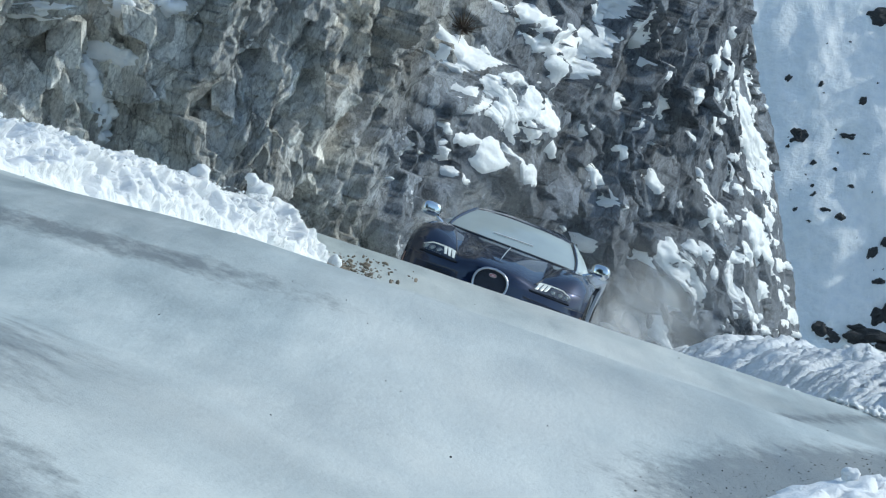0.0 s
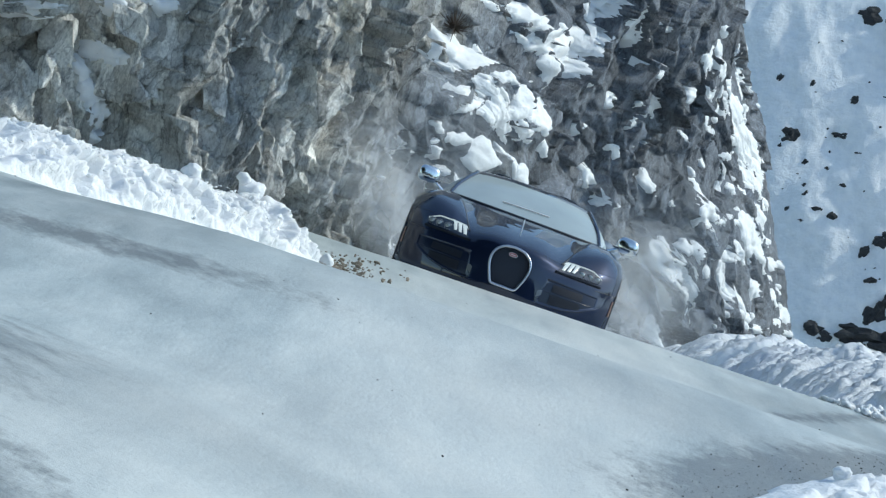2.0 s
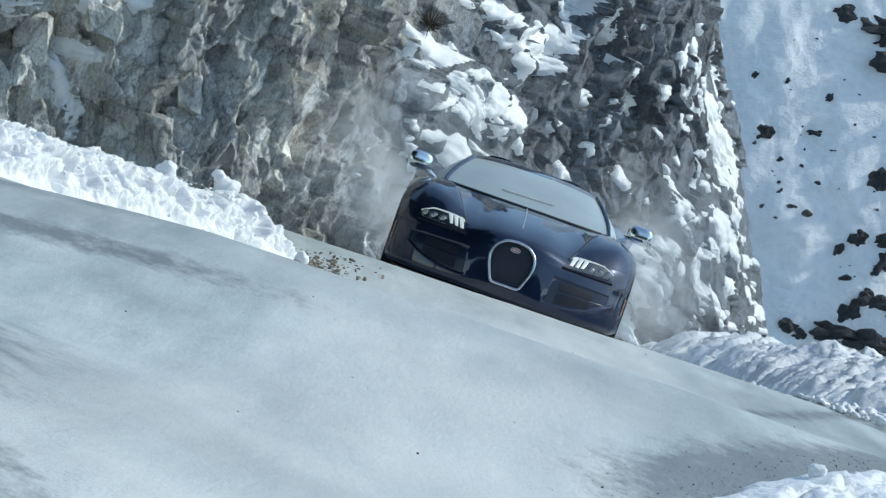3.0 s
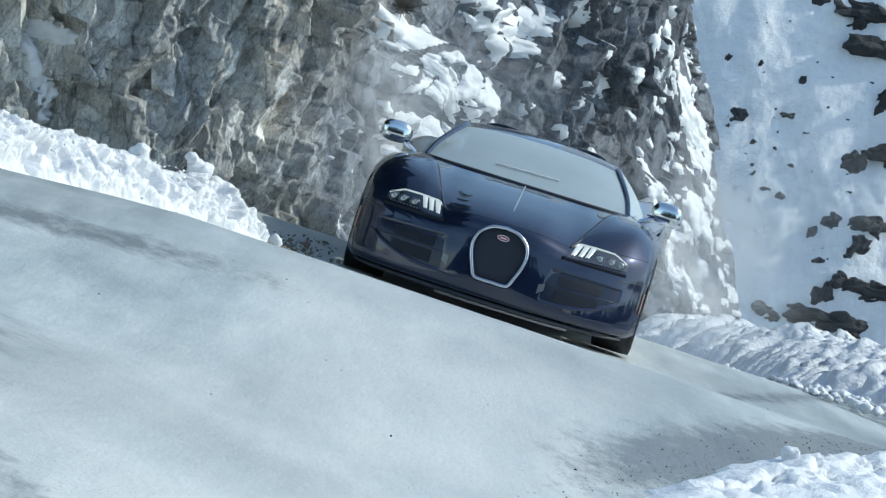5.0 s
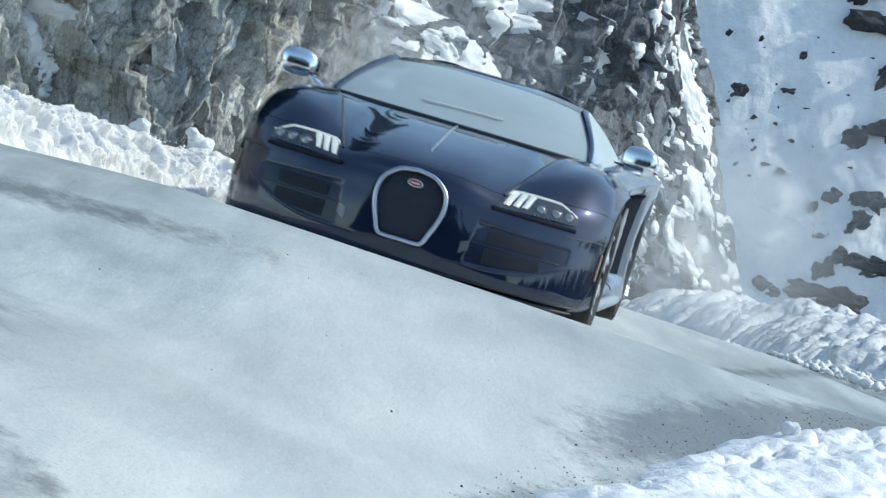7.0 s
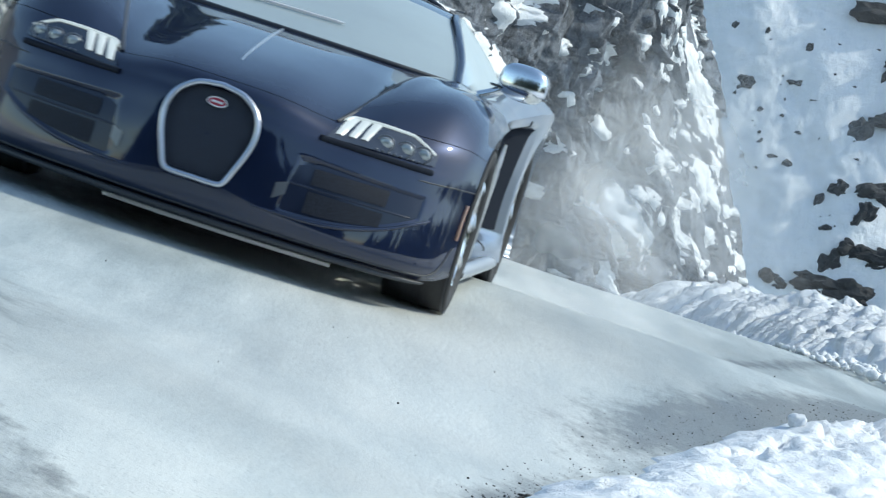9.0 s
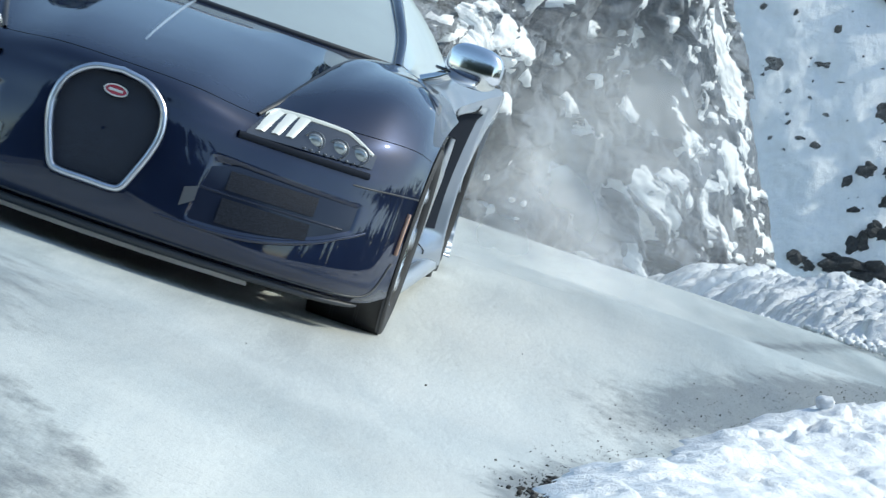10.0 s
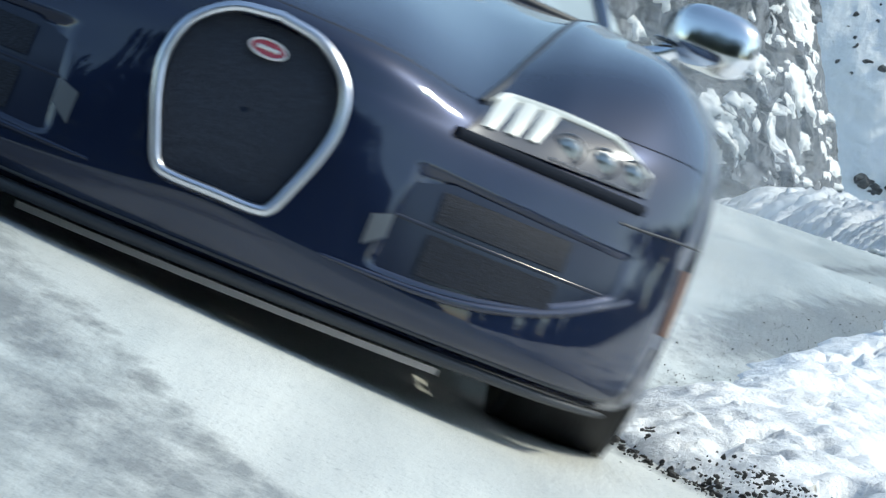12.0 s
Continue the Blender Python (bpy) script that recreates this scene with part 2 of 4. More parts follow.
far_x = np.concatenate([-np.geomspace(900, 27, 14), np.linspace(-25, 25, 12), np.geomspace(27, 900, 14)])
far_y = np.concatenate([-np.geomspace(900, 42, 14), np.linspace(-40, 95, 24), np.geomspace(98, 900, 14)])
fx, fy = np.meshgrid(far_x, far_y)
fz = -1.3 + 0 * fx - 0.02 * np.maximum(0, np.hypot(fx, fy - 30) - 60)
ground = sheet("ground", np.stack([fx, fy, fz + 0.8 * fbm(fx * 0.05, fy * 0.05, 3, 0.5, 8)], -1), SNOW)
tagged(ground, "snow covered ground of the valley", "ground", kind="structure")

# ---- the cliff ----
CLIFF_LINE = [(-34, 22), (-15, 36), (-8.2, 42), (-5.6, 44), (-3.4, 45.8), (-1.8, 47.2), (-0.4, 50), (1.4, 54), (3.6, 57.5), (5.0, 59.5), (6.0, 64), (7.2, 73)]
CLIFF_TOP = [2.2, 2.2, 2.2, 2.3, 2.8, 3.3, 4.2, 5.0, 6.0, 6.8, 7.4, 8.4]
CLIFF_STEPS = [8, 14, 40, 160, 130, 130, 150, 170, 130, 80, 40]


def cliff_base(s):
    line = curve_through(CLIFF_LINE, s)
    ahead = curve_through(CLIFF_LINE, np.asarray(s) + 0.02) - curve_through(CLIFF_LINE, np.asarray(s) - 0.02)
    ahead = ahead / (np.linalg.norm(ahead, axis=-1, keepdims=True) + 1e-9)
    return line, np.stack([ahead[..., 1], -ahead[..., 0]], -1)


def cliff_point(s, z):
    """A place on the rock face: s along its foot, z the height. Returns the place and the way out of the rock."""
    s, z = np.broadcast_arrays(np.asarray(s, float), np.asarray(z, float))
    line, out = cliff_base(s)
    k = np.interp(s, np.arange(len(CLIFF_LINE)), [1.0] * 6 + [1.05, 1.15, 1.2, 1.25, 1.3, 1.3])
    run = (line[..., 0] * 0.9 + line[..., 1] * 0.3) / k
    w, v = run - 0.04 * z / k, 0.95 * z / k + 0.25 * run
    warp = 0.35 * fbm(w * 1.1, v * 0.9, 4, 0.55, 15)
    d = 0.60 * facets(w * 0.85 + warp, v * 0.33, 1, 1.0) + 0.42 * facets(w * 2.3 + warp * 2, v * 0.8 + warp, 2, 1.1)
    d += 0.20 * facets(w * 5 + warp * 6, v * 2.2 + 0.8 * w + warp * 5, 3, 1.2) + 0.06 * facets(w * 13 + warp * 12, v * 6 + 2 * w + warp * 8, 4, 1.3)
    d -= 0.34 * (0.25 - np.abs(fbm(w * 0.9 + warp, v * 0.45 - 0.3 * w, 5, 0.6, 18)))
    d += 0.40 * fbm(w * 0.6, v * 0.35, 4, 0.45, 11)
    d *= k * np.interp(s, [8, 9, 11], [1.0, 0.6, 0.4])
    lean = -np.interp(s, [0, 7, 9, 11], [0.10, 0.12, 0.45, 0.5]) * z
    p = np.stack([line[..., 0] + out[..., 0] * (d + lean), line[..., 1] + out[..., 1] * (d + lean), z], -1)
    return p, out


s_cols = np.concatenate([np.linspace(i, i + 1, n, endpoint=False) for i, n in enumerate(CLIFF_STEPS)] + [[11.0]])
v_rows = np.concatenate([np.linspace(0, 1, 230), 1 + np.linspace(0.03, 1.0, 14) ** 1.5])
sg, vg = np.meshgrid(s_cols, v_rows)
tops = np.interp(sg, np.arange(len(CLIFF_TOP)), CLIFF_TOP)
zg = -0.9 + np.minimum(vg, 1) * (tops + 0.9) + np.maximum(vg - 1, 0) * 6.0
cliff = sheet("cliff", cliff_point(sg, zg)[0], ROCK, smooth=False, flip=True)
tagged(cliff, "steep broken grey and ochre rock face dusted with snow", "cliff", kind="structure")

# snowy slope beyond the ridge
def slope_point(x, rise):
    x, rise = np.asarray(x, float), np.asarray(rise, float)
    y = 75 - 0.14 * (x - 4) + rise * 0.42 + 0.35 * fbm(x * 0.5, rise * 0.3, 3, 0.5, 21) + 0.11 * fbm(x * 1.3, rise * 1.0, 5, 0.5, 25) + 0.02 * fbm(x * 5, rise * 5, 4, 0.6, 28)
    return np.stack([x, y, rise], -1)


sx, sr = np.meshgrid(np.concatenate([np.linspace(3.0, 14, 260), np.linspace(14.3, 60, 60)]), np.concatenate([np.linspace(-2, 9, 220), np.linspace(9.3, 24, 30)]))
slope = sheet("snow_slope", slope_point(sx, sr), SNOW)
tagged(slope, "steep smooth snow slope with dark stones", "slope", kind="structure")


# ---- snow banks ----
def snow_bank(name, line, width, height, seed, steps, lumps, label, slant=0.0):
    """A ploughed bank: line is its foot on the road, width goes to the left of the way along it."""
    t = np.linspace(0, len(line) - 1, steps)
    height = curve_through(height, t)[None]
    foot = curve_through(line, t)
    ahead = np.gradient(foot, axis=0)
    ahead /= np.linalg.norm(ahead, axis=1, keepdims=True)
    side = np.stack([-ahead[:, 1], ahead[:, 0]], -1)
    q = np.linspace(-0.06, 1.0, 90)
    run = np.concatenate([[0], np.cumsum(np.linalg.norm(np.diff(foot, axis=0), axis=1))])
    rr, qq = np.meshgrid(run, q)
    wob = 0.16 * fbm(rr * 1.3, rr * 0, 3, 0.5, seed + 2)
    off_ = (qq * width + wob)
    px = foot[None, :, 0] + side[None, :, 0] * off_
    py = foot[None, :, 1] + side[None, :, 1] * off_
    up = np.clip(qq, 0, 1)
    shape = np.sin(np.pi * np.clip(up, 0, 1) ** 0.78) ** 1.15
    ends = np.clip(np.minimum(rr, run[-1] - rr) / (0.9 * height.max()), 0, 1) ** 0.5
    big = 0.90 + 0.34 * fbm(rr * 1.7, qq * 1.3, 4, 0.55, seed)
    rough_ = lumps * (0.5 - np.abs(fbm((rr + slant * qq * width) * (3.2 + slant), qq * width * (4.2 - 2.4 * slant), 6, 0.58, seed + 7)) * 2.2)
    pz = road_height(px, py) - 0.05 + (height * shape * big + rough_ * np.clip(up * 12, 0, 1) * np.clip((1 - up) * 6, 0, 1) + 0.05) * ends
    push = 0.9 * rough_ * np.clip(up * 12, 0, 1) * np.clip((1 - up) * 3, 0, 1) * ends
    px = px - side[None, :, 0] * push
    py = py - side[None, :, 1] * push
    pz = np.where(qq < 0, road_height(px, py) - 0.08, pz)
    return tagged(sheet(name, np.stack([px, py, pz], -1), SNOW), label, "snow bank", kind="structure")


inner_bank = snow_bank("snow_bank", [(-6.6, 10), (-4.4, 15.0), (-2.36, 20.5), (-1.45, 23.0), (-0.56, 25.3)], 1.25, [0.32, 0.31, 0.285, 0.235, 0.25], 31, 1100, 0.13,
          "bright ploughed snow bank below the rock face")
snow_bank("snow_bank", [(2.75, 52), (3.0, 46), (3.0, 38), (3.15, 32), (3.8, 28.5), (5.8, 25)], 2.6, [0.75, 0.88, 0.82, 0.60, 0.44, 0.40], 47, 1300, 0.10,
          "crusted roadside snow bank with loose lumps", 0.9)

# the near lobe of snow beside the road
lx, ly = np.meshgrid(-0.12 + 1.12 * np.linspace(0, 1, 320) ** 1.6, 4.2 + 20.8 * np.linspace(0, 1, 800) ** 1.5)
edge_x = eased(ly, FORE_Y, FORE_X) + 0.07 * fbm(ly * 3.0, ly * 0, 4, 0.6, 61) + 0.03 * fbm(ly * 14, ly * 0, 3, 0.6, 62)
px = edge_x + lx * (8.0 - 0.5 * edge_x)
inner = np.clip((px - edge_x) / 0.22, 0, 1)
lump = 0.04 * fbm(px * 2.6, ly * 1.8, 5, 0.6, 63) - 0.20 * np.maximum(0, fbm(px * 7, ly * 2.6, 4, 0.62, 64) - 0.16) + 0.03 * fbm(px * 13, ly * 6, 5, 0.65, 66)
pz = road_height(px, ly) - 0.03 + inner ** 0.6 * (0.125 + lump) + 0.03 * np.clip(px - edge_x - 1, 0, 3)
fore = tagged(sheet("near_snow", np.stack([px, ly, pz], -1), SNOW), "thin crusted layer of snow beside the road", "snow", kind="structure")


# ---- snow and stones lying about ----
def snow_patch(s, z, w, h, lean):
    """Snow caught on the rock face, w by h metres across the view, ragged and running down at its foot."""
    seed = s * 31.7 + z * 7.1
    size = min(w, h)
    n = int(np.clip(max(w, h) / 0.020, 12, 46))
    u, v = np.meshgrid(np.linspace(-1.5, 1.5, n), np.linspace(-1.5, 1.5, n))
    k = 0.6 + 1.3 * min(1.0, max(w, h))
    f = 0.90 - (np.abs(u) ** 2.2 + np.abs(v) ** 2.2) ** (1 / 2.2)
    f = f + 0.85 * fbm(u * k + seed, v * k - seed, 5, 0.62, 5) + 0.55 * fbm(u * 2.2 * k + seed, v * 0.6 + seed, 3, 0.55, 6) * np.clip(0.4 - v, 0, 1)
    i, j = u * w / 2 * 1.05, v * h / 2 * 1.05
    c, d = math.cos(radians(lean)), math.sin(radians(lean))
    a, b = i * c - j * d, i * d + j * c
    step = max(0.5, abs(float(cliff_base(np.array(s + 0.05))[0][0] - cliff_base(np.array(s - 0.05))[0][0])) / 0.1)
    ss, zz = s + a / step, z + b
    soft = 0
    for ds, dz in ((0, 0), (0.07, 0), (-0.07, 0), (0, 0.08), (0, -0.08)):
        soft = soft + cliff_point(ss + ds / step, zz + dz)[0] / 5
    out = cliff_base(ss)[1]
    bulge = (0.035 + 0.075 * size) * np.sqrt(np.clip(f, 0, 0.8)) * (1 + 0.9 * fbm(a * 5 + seed, b * 5, 4, 0.55, 9)) + 0.02
    thick = np.where(f > 0, bulge, 0.02 + 0.5 * f)
    pts = soft.copy()
    pts[..., 0] += out[..., 0] * thick
    pts[..., 1] += out[..., 1] * thick
    pts[..., 2] += 0.3 * thick
    idx = np.arange(n * n).reshape(n, n)
    quads = np.stack([idx[:-1, :-1], idx[1:, :-1], idx[1:, 1:], idx[:-1, 1:]], -1).reshape(-1, 4)
    quads = quads[f.ravel()[quads].max(axis=1) > -0.12]
    used, renamed = np.unique(quads, return_inverse=True)
    me = bpy.data.meshes.new("snow_patch")
    me.from_pydata(pts.reshape(-1, 3)[used].tolist(), [], renamed.reshape(-1, 4).tolist())
    me.materials.append(SNOW)
    me.polygons.foreach_set("use_smooth", np.ones(len(me.polygons), dtype=bool))
    return tagged(new("snow_patch", me), "clump of snow clinging to the rock face", "snow", "snow on the rock face")


def lumpy(center, size, seed, rough_=0.35, flat=0.8, detail=2):
    """Points and faces of one broken lump."""
    bm = bmesh.new()
    bmesh.ops.create_icosphere(bm, subdivisions=detail, radius=0.5)
    off_ = Vector((seed * 3.1, seed * 1.7, seed * 0.9))
    for v in bm.verts:
        k = 1 + rough_ * (noise.noise(v.co * 2.2 + off_) + 0.5 * noise.noise(v.co * 5 + off_))
        v.co = Vector((v.co.x * k, v.co.y * k, v.co.z * k * flat)) * size + Vector(center)
    return bm


def stone(x, rise, size):
    """Bare rock that breaks through the snow of the slope."""
    p = slope_point(x, rise)
    k = 0.8 + 0.7 * (math.sin(x * 37 + rise * 11) * 0.5 + 0.5)
    bm = lumpy((0, 0, 0), size * 1.25, x * 9 + rise, 0.75, 1.0, 4)
    for v in bm.verts:
        v.co += 0.16 * size * noise.noise_vector(v.co * (5 / size) ** 0.8 + Vector((x, rise, 0)))
        v.co = Vector((v.co.x * k + 0.3 * v.co.z, v.co.y * 0.55, v.co.z / k)) + Vector((p[0], p[1] + size * 0.12, p[2]))
    ob = part("stone", bm, DARK_ROCK, None)
    ob.data.polygons.foreach_set("use_smooth", np.zeros(len(ob.data.polygons), dtype=bool))
    return tagged(ob, "dark bare stone showing through the snow", "stone", "stones on the slope")


def rock_block(s, z, w, h, seed):
    """A big angular block that stands proud of the face."""
    p = cliff_point(np.array(s), np.array(z))[0]
    bm = bmesh.new()
    bmesh.ops.create_cube(bm, size=1)
    bmesh.ops.subdivide_edges(bm, edges=bm.edges[:], cuts=2, use_grid_fill=True)
    off_ = Vector((seed, seed * 2.3, 0))
    for v in bm.verts:
        v.co += 0.28 * noise.noise_vector(v.co * 1.6 + off_)
        v.co = Vector((v.co.x * w - 0.2 * v.co.z * w, v.co.y * 0.9 * w, v.co.z * h)) + Vector((p[0], p[1] + 0.12 * w, p[2]))
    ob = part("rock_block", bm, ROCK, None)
    ob.data.polygons.foreach_set("use_smooth", np.zeros(len(ob.data.polygons), dtype=bool))
    return tagged(ob, "large pale angular block in the rock face", "rock", "blocks in the rock face")


def dry_bush(s, z, size):
    """Bare brown twigs growing out of the rock."""
    p = cliff_point(np.array(s), np.array(z))[0]
    rng_b = np.random.default_rng(8)
    verts, faces = [], []
    for k in range(90):
        way = np.array([rng_b.normal(0.1, 0.6), -abs(rng_b.normal(0.3, 0.3)), rng_b.normal(0.4, 0.5)])
        way *= size * rng_b.uniform(0.4, 1.0) / np.linalg.norm(way)
        i = len(verts)
        for f, wd in ((0, 0.006), (0.5, 0.005), (1.0, 0.001)):
            c = p + way * f + np.array([0, 0, 0.15 * size * f * f])
            verts += [tuple(c + np.array([wd, 0, wd])), tuple(c - np.array([wd, 0, wd])), tuple(c + np.array([0, -wd, wd]))]
        for m in range(2):
            b = i + 3 * m
            faces += [(b, b + 1, b + 4, b + 3), (b + 1, b + 2, b + 5, b + 4), (b + 2, b, b + 3, b + 5)]
    me = bpy.data.meshes.new("dry_bush")
    me.from_pydata(verts, [], faces)
    return tagged(part("dry_bush", me, BARK, None), "bare brown bush growing from the rock", "bush")


def snow_lump(x, y, above, size, seed):
    """A lump resting on whatever snow lies below it, lifted by what it stands on."""
    z = -9.0
    for bed in (inner_bank, fore):
        co = np.empty(len(bed.data.vertices) * 3, dtype=np.float32)
        bed.data.vertices.foreach_get("co", co)
        co = co.reshape(-1, 3)
        under = np.hypot(co[:, 0] - x, co[:, 1] - y) < 0.06
        z = max(z, float(co[under, 2].mean()) if under.any() else -9.0)
    z = max(z, float(road_height(x, y)))
    return tagged(part("snow_lump", lumpy((x, y, z + above + 0.3 * size), size, seed, 0.45, 0.95, 3), SNOW, None), "rounded lump of snow on the snow bank", "snow lump", "lumps on the bank")


def scatter(name, places, mat, label, category, flat=0.7, smooth=True):
    """Many small lumps in one mesh: places are (x, y, z, size)."""
    base = bmesh.new()
    bmesh.ops.create_icosphere(base, subdivisions=1, radius=0.5)
    bv = np.array([v.co for v in base.verts])
    bf = np.array([[v.index for v in f.verts] for f in base.faces])
    base.free()
    rng = np.random.default_rng(5)
    pl = np.asarray(places)
    verts = bv[None] * (1 + 0.75 * (rng.random((len(pl), len(bv), 1)) - 0.5)) * pl[:, None, 3:4] * (np.array([1, 1, flat]) * (0.55 + 0.9 * rng.random((len(pl), 1, 3))))
    verts = verts + pl[:, None, :3]
    faces = bf[None] + (np.arange(len(pl)) * len(bv))[:, None, None]
    me = bpy.data.meshes.new(name)
    me.from_pydata(verts.reshape(-1, 3).tolist(), [], faces.reshape(-1, 3).tolist())
    me.materials.append(mat)
    me.polygons.foreach_set("use_smooth", np.full(len(me.polygons), smooth))
    return tagged(new(name, me), label, category, kind="stuff")


def dark_rock_material():
    mat = material("dark_rock", 0.85)
    n = Nodes(mat)
    n.color(n.ramp(n.noise(n.place(), 5, 8, 0.7), (0.32, (0.02, 0.023, 0.028)), (0.6, (0.05, 0.05, 0.052)), (0.75, (0.12, 0.12, 0.12))))
    n.bump(n.noise(n.place(), 14, 6, 0.7), 0.7, 0.05)
    return mat


DARK_ROCK = dark_rock_material()


# ---- trees above the rock face ----
BARK = material("spruce_bark", 0.9, 0, (0.09, 0.07, 0.055))
NEEDLES = material("spruce_needles", 0.8, 0, (0.035, 0.055, 0.04))


def conifer(x, y, z, height, seed, spread=0.26, bare=0.10):
    tree = tagged(new("spruce"), "dark green spruce standing above the rock face", "tree", "trees above the cliff")
    tree.location = (x, y, z)
    rng = np.random.default_rng(seed)
    part("trunk", tube([(0, 0, height * f) for f in np.linspace(0, 1, 8)], 0.16 * np.linspace(1, 0.12, 8)), BARK, tree)
    verts, faces = [], []
    for f in np.linspace(bare, 0.98, 34):
        reach = spread * height * (1 - f) ** 0.8 + 0.12
        for k in range(9):
            a = rng.random() * 6.28
            r, w, h0 = reach * rng.uniform(0.6, 1.1), 0.22 * reach + 0.08, height * f + rng.normal(0, 0.1)
            c, s_ = math.cos(a), math.sin(a)
            i = len(verts)
            for along, wide, drop in ((0.02, 0.3, 0), (0.45, 1.0, -0.10), (0.8, 0.7, -0.26), (1.0, 0.0, -0.30)):
                for sg in (-1, 1):
                    verts.append((c * r * along - s_ * w * wide * sg, s_ * r * along + c * w * wide * sg, h0 + drop * r - 0.12 * w * abs(wide) + rng.normal(0, 0.03)))
                verts.append((c * r * along, s_ * r * along, h0 + drop * r + 0.06))
            for m in range(3):
                b = i + 3 * m
                faces += [(b, b + 2, b + 5, b + 3), (b + 2, b + 1, b + 4, b + 5)]
    me = bpy.data.meshes.new("crown")
    me.from_pydata(verts, [], faces)
    part("crown", me, NEEDLES, tree)
    return tree


# ---- the car: x forward from the front axle, y to its left, z up from the tyres' foot ----
def paint_material():
    mat = material("midnight_blue_paint", 0.36, 0.5, (0.009, 0.016, 0.048), Specular_IOR_Level=0.0, Coat_Weight=1.0, Coat_Roughness=0.035, Coat_IOR=1.6)
    n = Nodes(mat)
    at = n.place()
    n.color(n.ramp(n.noise(at, 3, 3), (0.3, (0.011, 0.018, 0.045)), (0.7, (0.0135, 0.022, 0.054))))
    n.rough(n.ramp(n.noise(at, 6, 6, 0.7), (0.35, g(0.32)), (0.7, g(0.42))))
    n.bump(n.noise(at, 1.6, 2), 0.04, 0.02)
    return mat


def mesh_material(name, scale, color, wire_color=(0.016, 0.018, 0.022)):
    """Woven wire in front of a dark duct."""
    mat = material(name, 0.5, 0.0, color, Specular_IOR_Level=0.2)
    n = Nodes(mat)
    vor = n.add("TexVoronoi", Scale=scale)
    vor.feature = "DISTANCE_TO_EDGE"
    n.wire(n.place(1, 1, 1.3), vor.inputs["Vector"])
    wire_ = n.ramp(vor.outputs["Distance"], (0.06, wire_color), (0.14, (0.008, 0.009, 0.013)))
    n.color(wire_)
    n.bump(vor.outputs["Distance"], 0.35, -0.002)
    return mat


def glass_material():
    mat = bpy.data.materials.new("car_glass")
    mat.use_nodes = True
    tree = mat.node_tree
    tree.nodes.remove(tree.nodes["Principled BSDF"])
    gloss, clear, mixed, fres, sky_sheen, sheen_mix, co, cloud, band = (tree.nodes.new("ShaderNode" + k) for k in (
        "BsdfGlossy", "BsdfTransparent", "MixShader", "Fresnel", "BsdfDiffuse", "MixShader", "TexCoord", "TexNoise", "MapRange"))
    gloss.inputs["Roughness"].default_value = 0.05
    clear.inputs["Color"].default_value = (0.30, 0.34, 0.36, 1)
    # pale diffuse layer standing in for the bright sky mirrored in the glass
    sky_sheen.inputs["Color"].default_value = (0.70, 0.81, 0.83, 1)
    fres.inputs["IOR"].default_value = 3.6
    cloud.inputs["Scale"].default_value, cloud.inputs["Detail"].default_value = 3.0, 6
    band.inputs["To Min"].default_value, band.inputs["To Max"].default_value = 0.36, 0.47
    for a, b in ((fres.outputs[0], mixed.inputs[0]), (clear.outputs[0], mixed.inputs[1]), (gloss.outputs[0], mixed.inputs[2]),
                 (co.outputs["Object"], cloud.inputs["Vector"]), (cloud.outputs[0], band.inputs["Value"]), (band.outputs[0], sheen_mix.inputs[0]),
                 (mixed.outputs[0], sheen_mix.inputs[1]), (sky_sheen.outputs[0], sheen_mix.inputs[2]), (sheen_mix.outputs[0], tree.nodes["Material Output"].inputs[0])):
        tree.links.new(a, b)
    return mat


PAINT, GLASS = paint_material(), glass_material()
CHROME = material("polished_aluminium", 0.14, 1.0, (0.80, 0.82, 0.84))
SURROUND = material("brushed_surround", 0.30, 1.0, (0.60, 0.63, 0.70))
SATIN = material("satin_aluminium", 0.32, 1.0, (0.62, 0.64, 0.66))
BLACK = material("black_plastic", 0.5, 0, (0.030, 0.034, 0.043))
GLOSS_BLACK = material("gloss_black", 0.08, 0, (0.008, 0.009, 0.012), Coat_Weight=1.0)
GRILLE_MESH = mesh_material("grille_mesh", 420, (0.03, 0.03, 0.04), (0.058, 0.068, 0.095))
DUCT_MESH = mesh_material("duct_mesh", 170, (0.02, 0.02, 0.03), (0.022, 0.028, 0.044))
DUCT_BLACK = material("duct_black", 0.20, 0, (0.013, 0.019, 0.040), Specular_IOR_Level=0.4)
SCOOP_BLACK = material("matt_black", 0.95, 0, (0.026, 0.030, 0.040), Specular_IOR_Level=0.0)
SILVER = material("silver_blue_paint", 0.30, 0.75, (0.26, 0.30, 0.36), Coat_Weight=0.8, Coat_Roughness=0.04)
FLAP = material("dull_metal", 0.35, 0.8, (0.18, 0.19, 0.21))
BADGE_RED = material("badge_enamel", 0.2, 0, (0.42, 0.03, 0.05), Coat_Weight=1.0)
WHITE = material("white_enamel", 0.3, 0, (0.75, 0.72, 0.72))
LED = material("lit_led", 0.3, 0, (0.35, 0.36, 0.37), Emission_Color=(0.86, 0.95, 1.0, 1), Emission_Strength=0.36)
LAMP_DARK = material("lamp_housing", 0.14, 0.3, (0.045, 0.055, 0.075), Coat_Weight=1.0)
LAMP_LENS = material("smoked_lens", 0.10, 0.5, (0.42, 0.45, 0.45), Coat_Weight=1.0)
AMBER = material("amber_reflector", 0.2, 0, (0.50, 0.30, 0.22), Coat_Weight=1.0)
LEATHER = material("dark_leather", 0.6, 0, (0.02, 0.018, 0.017))


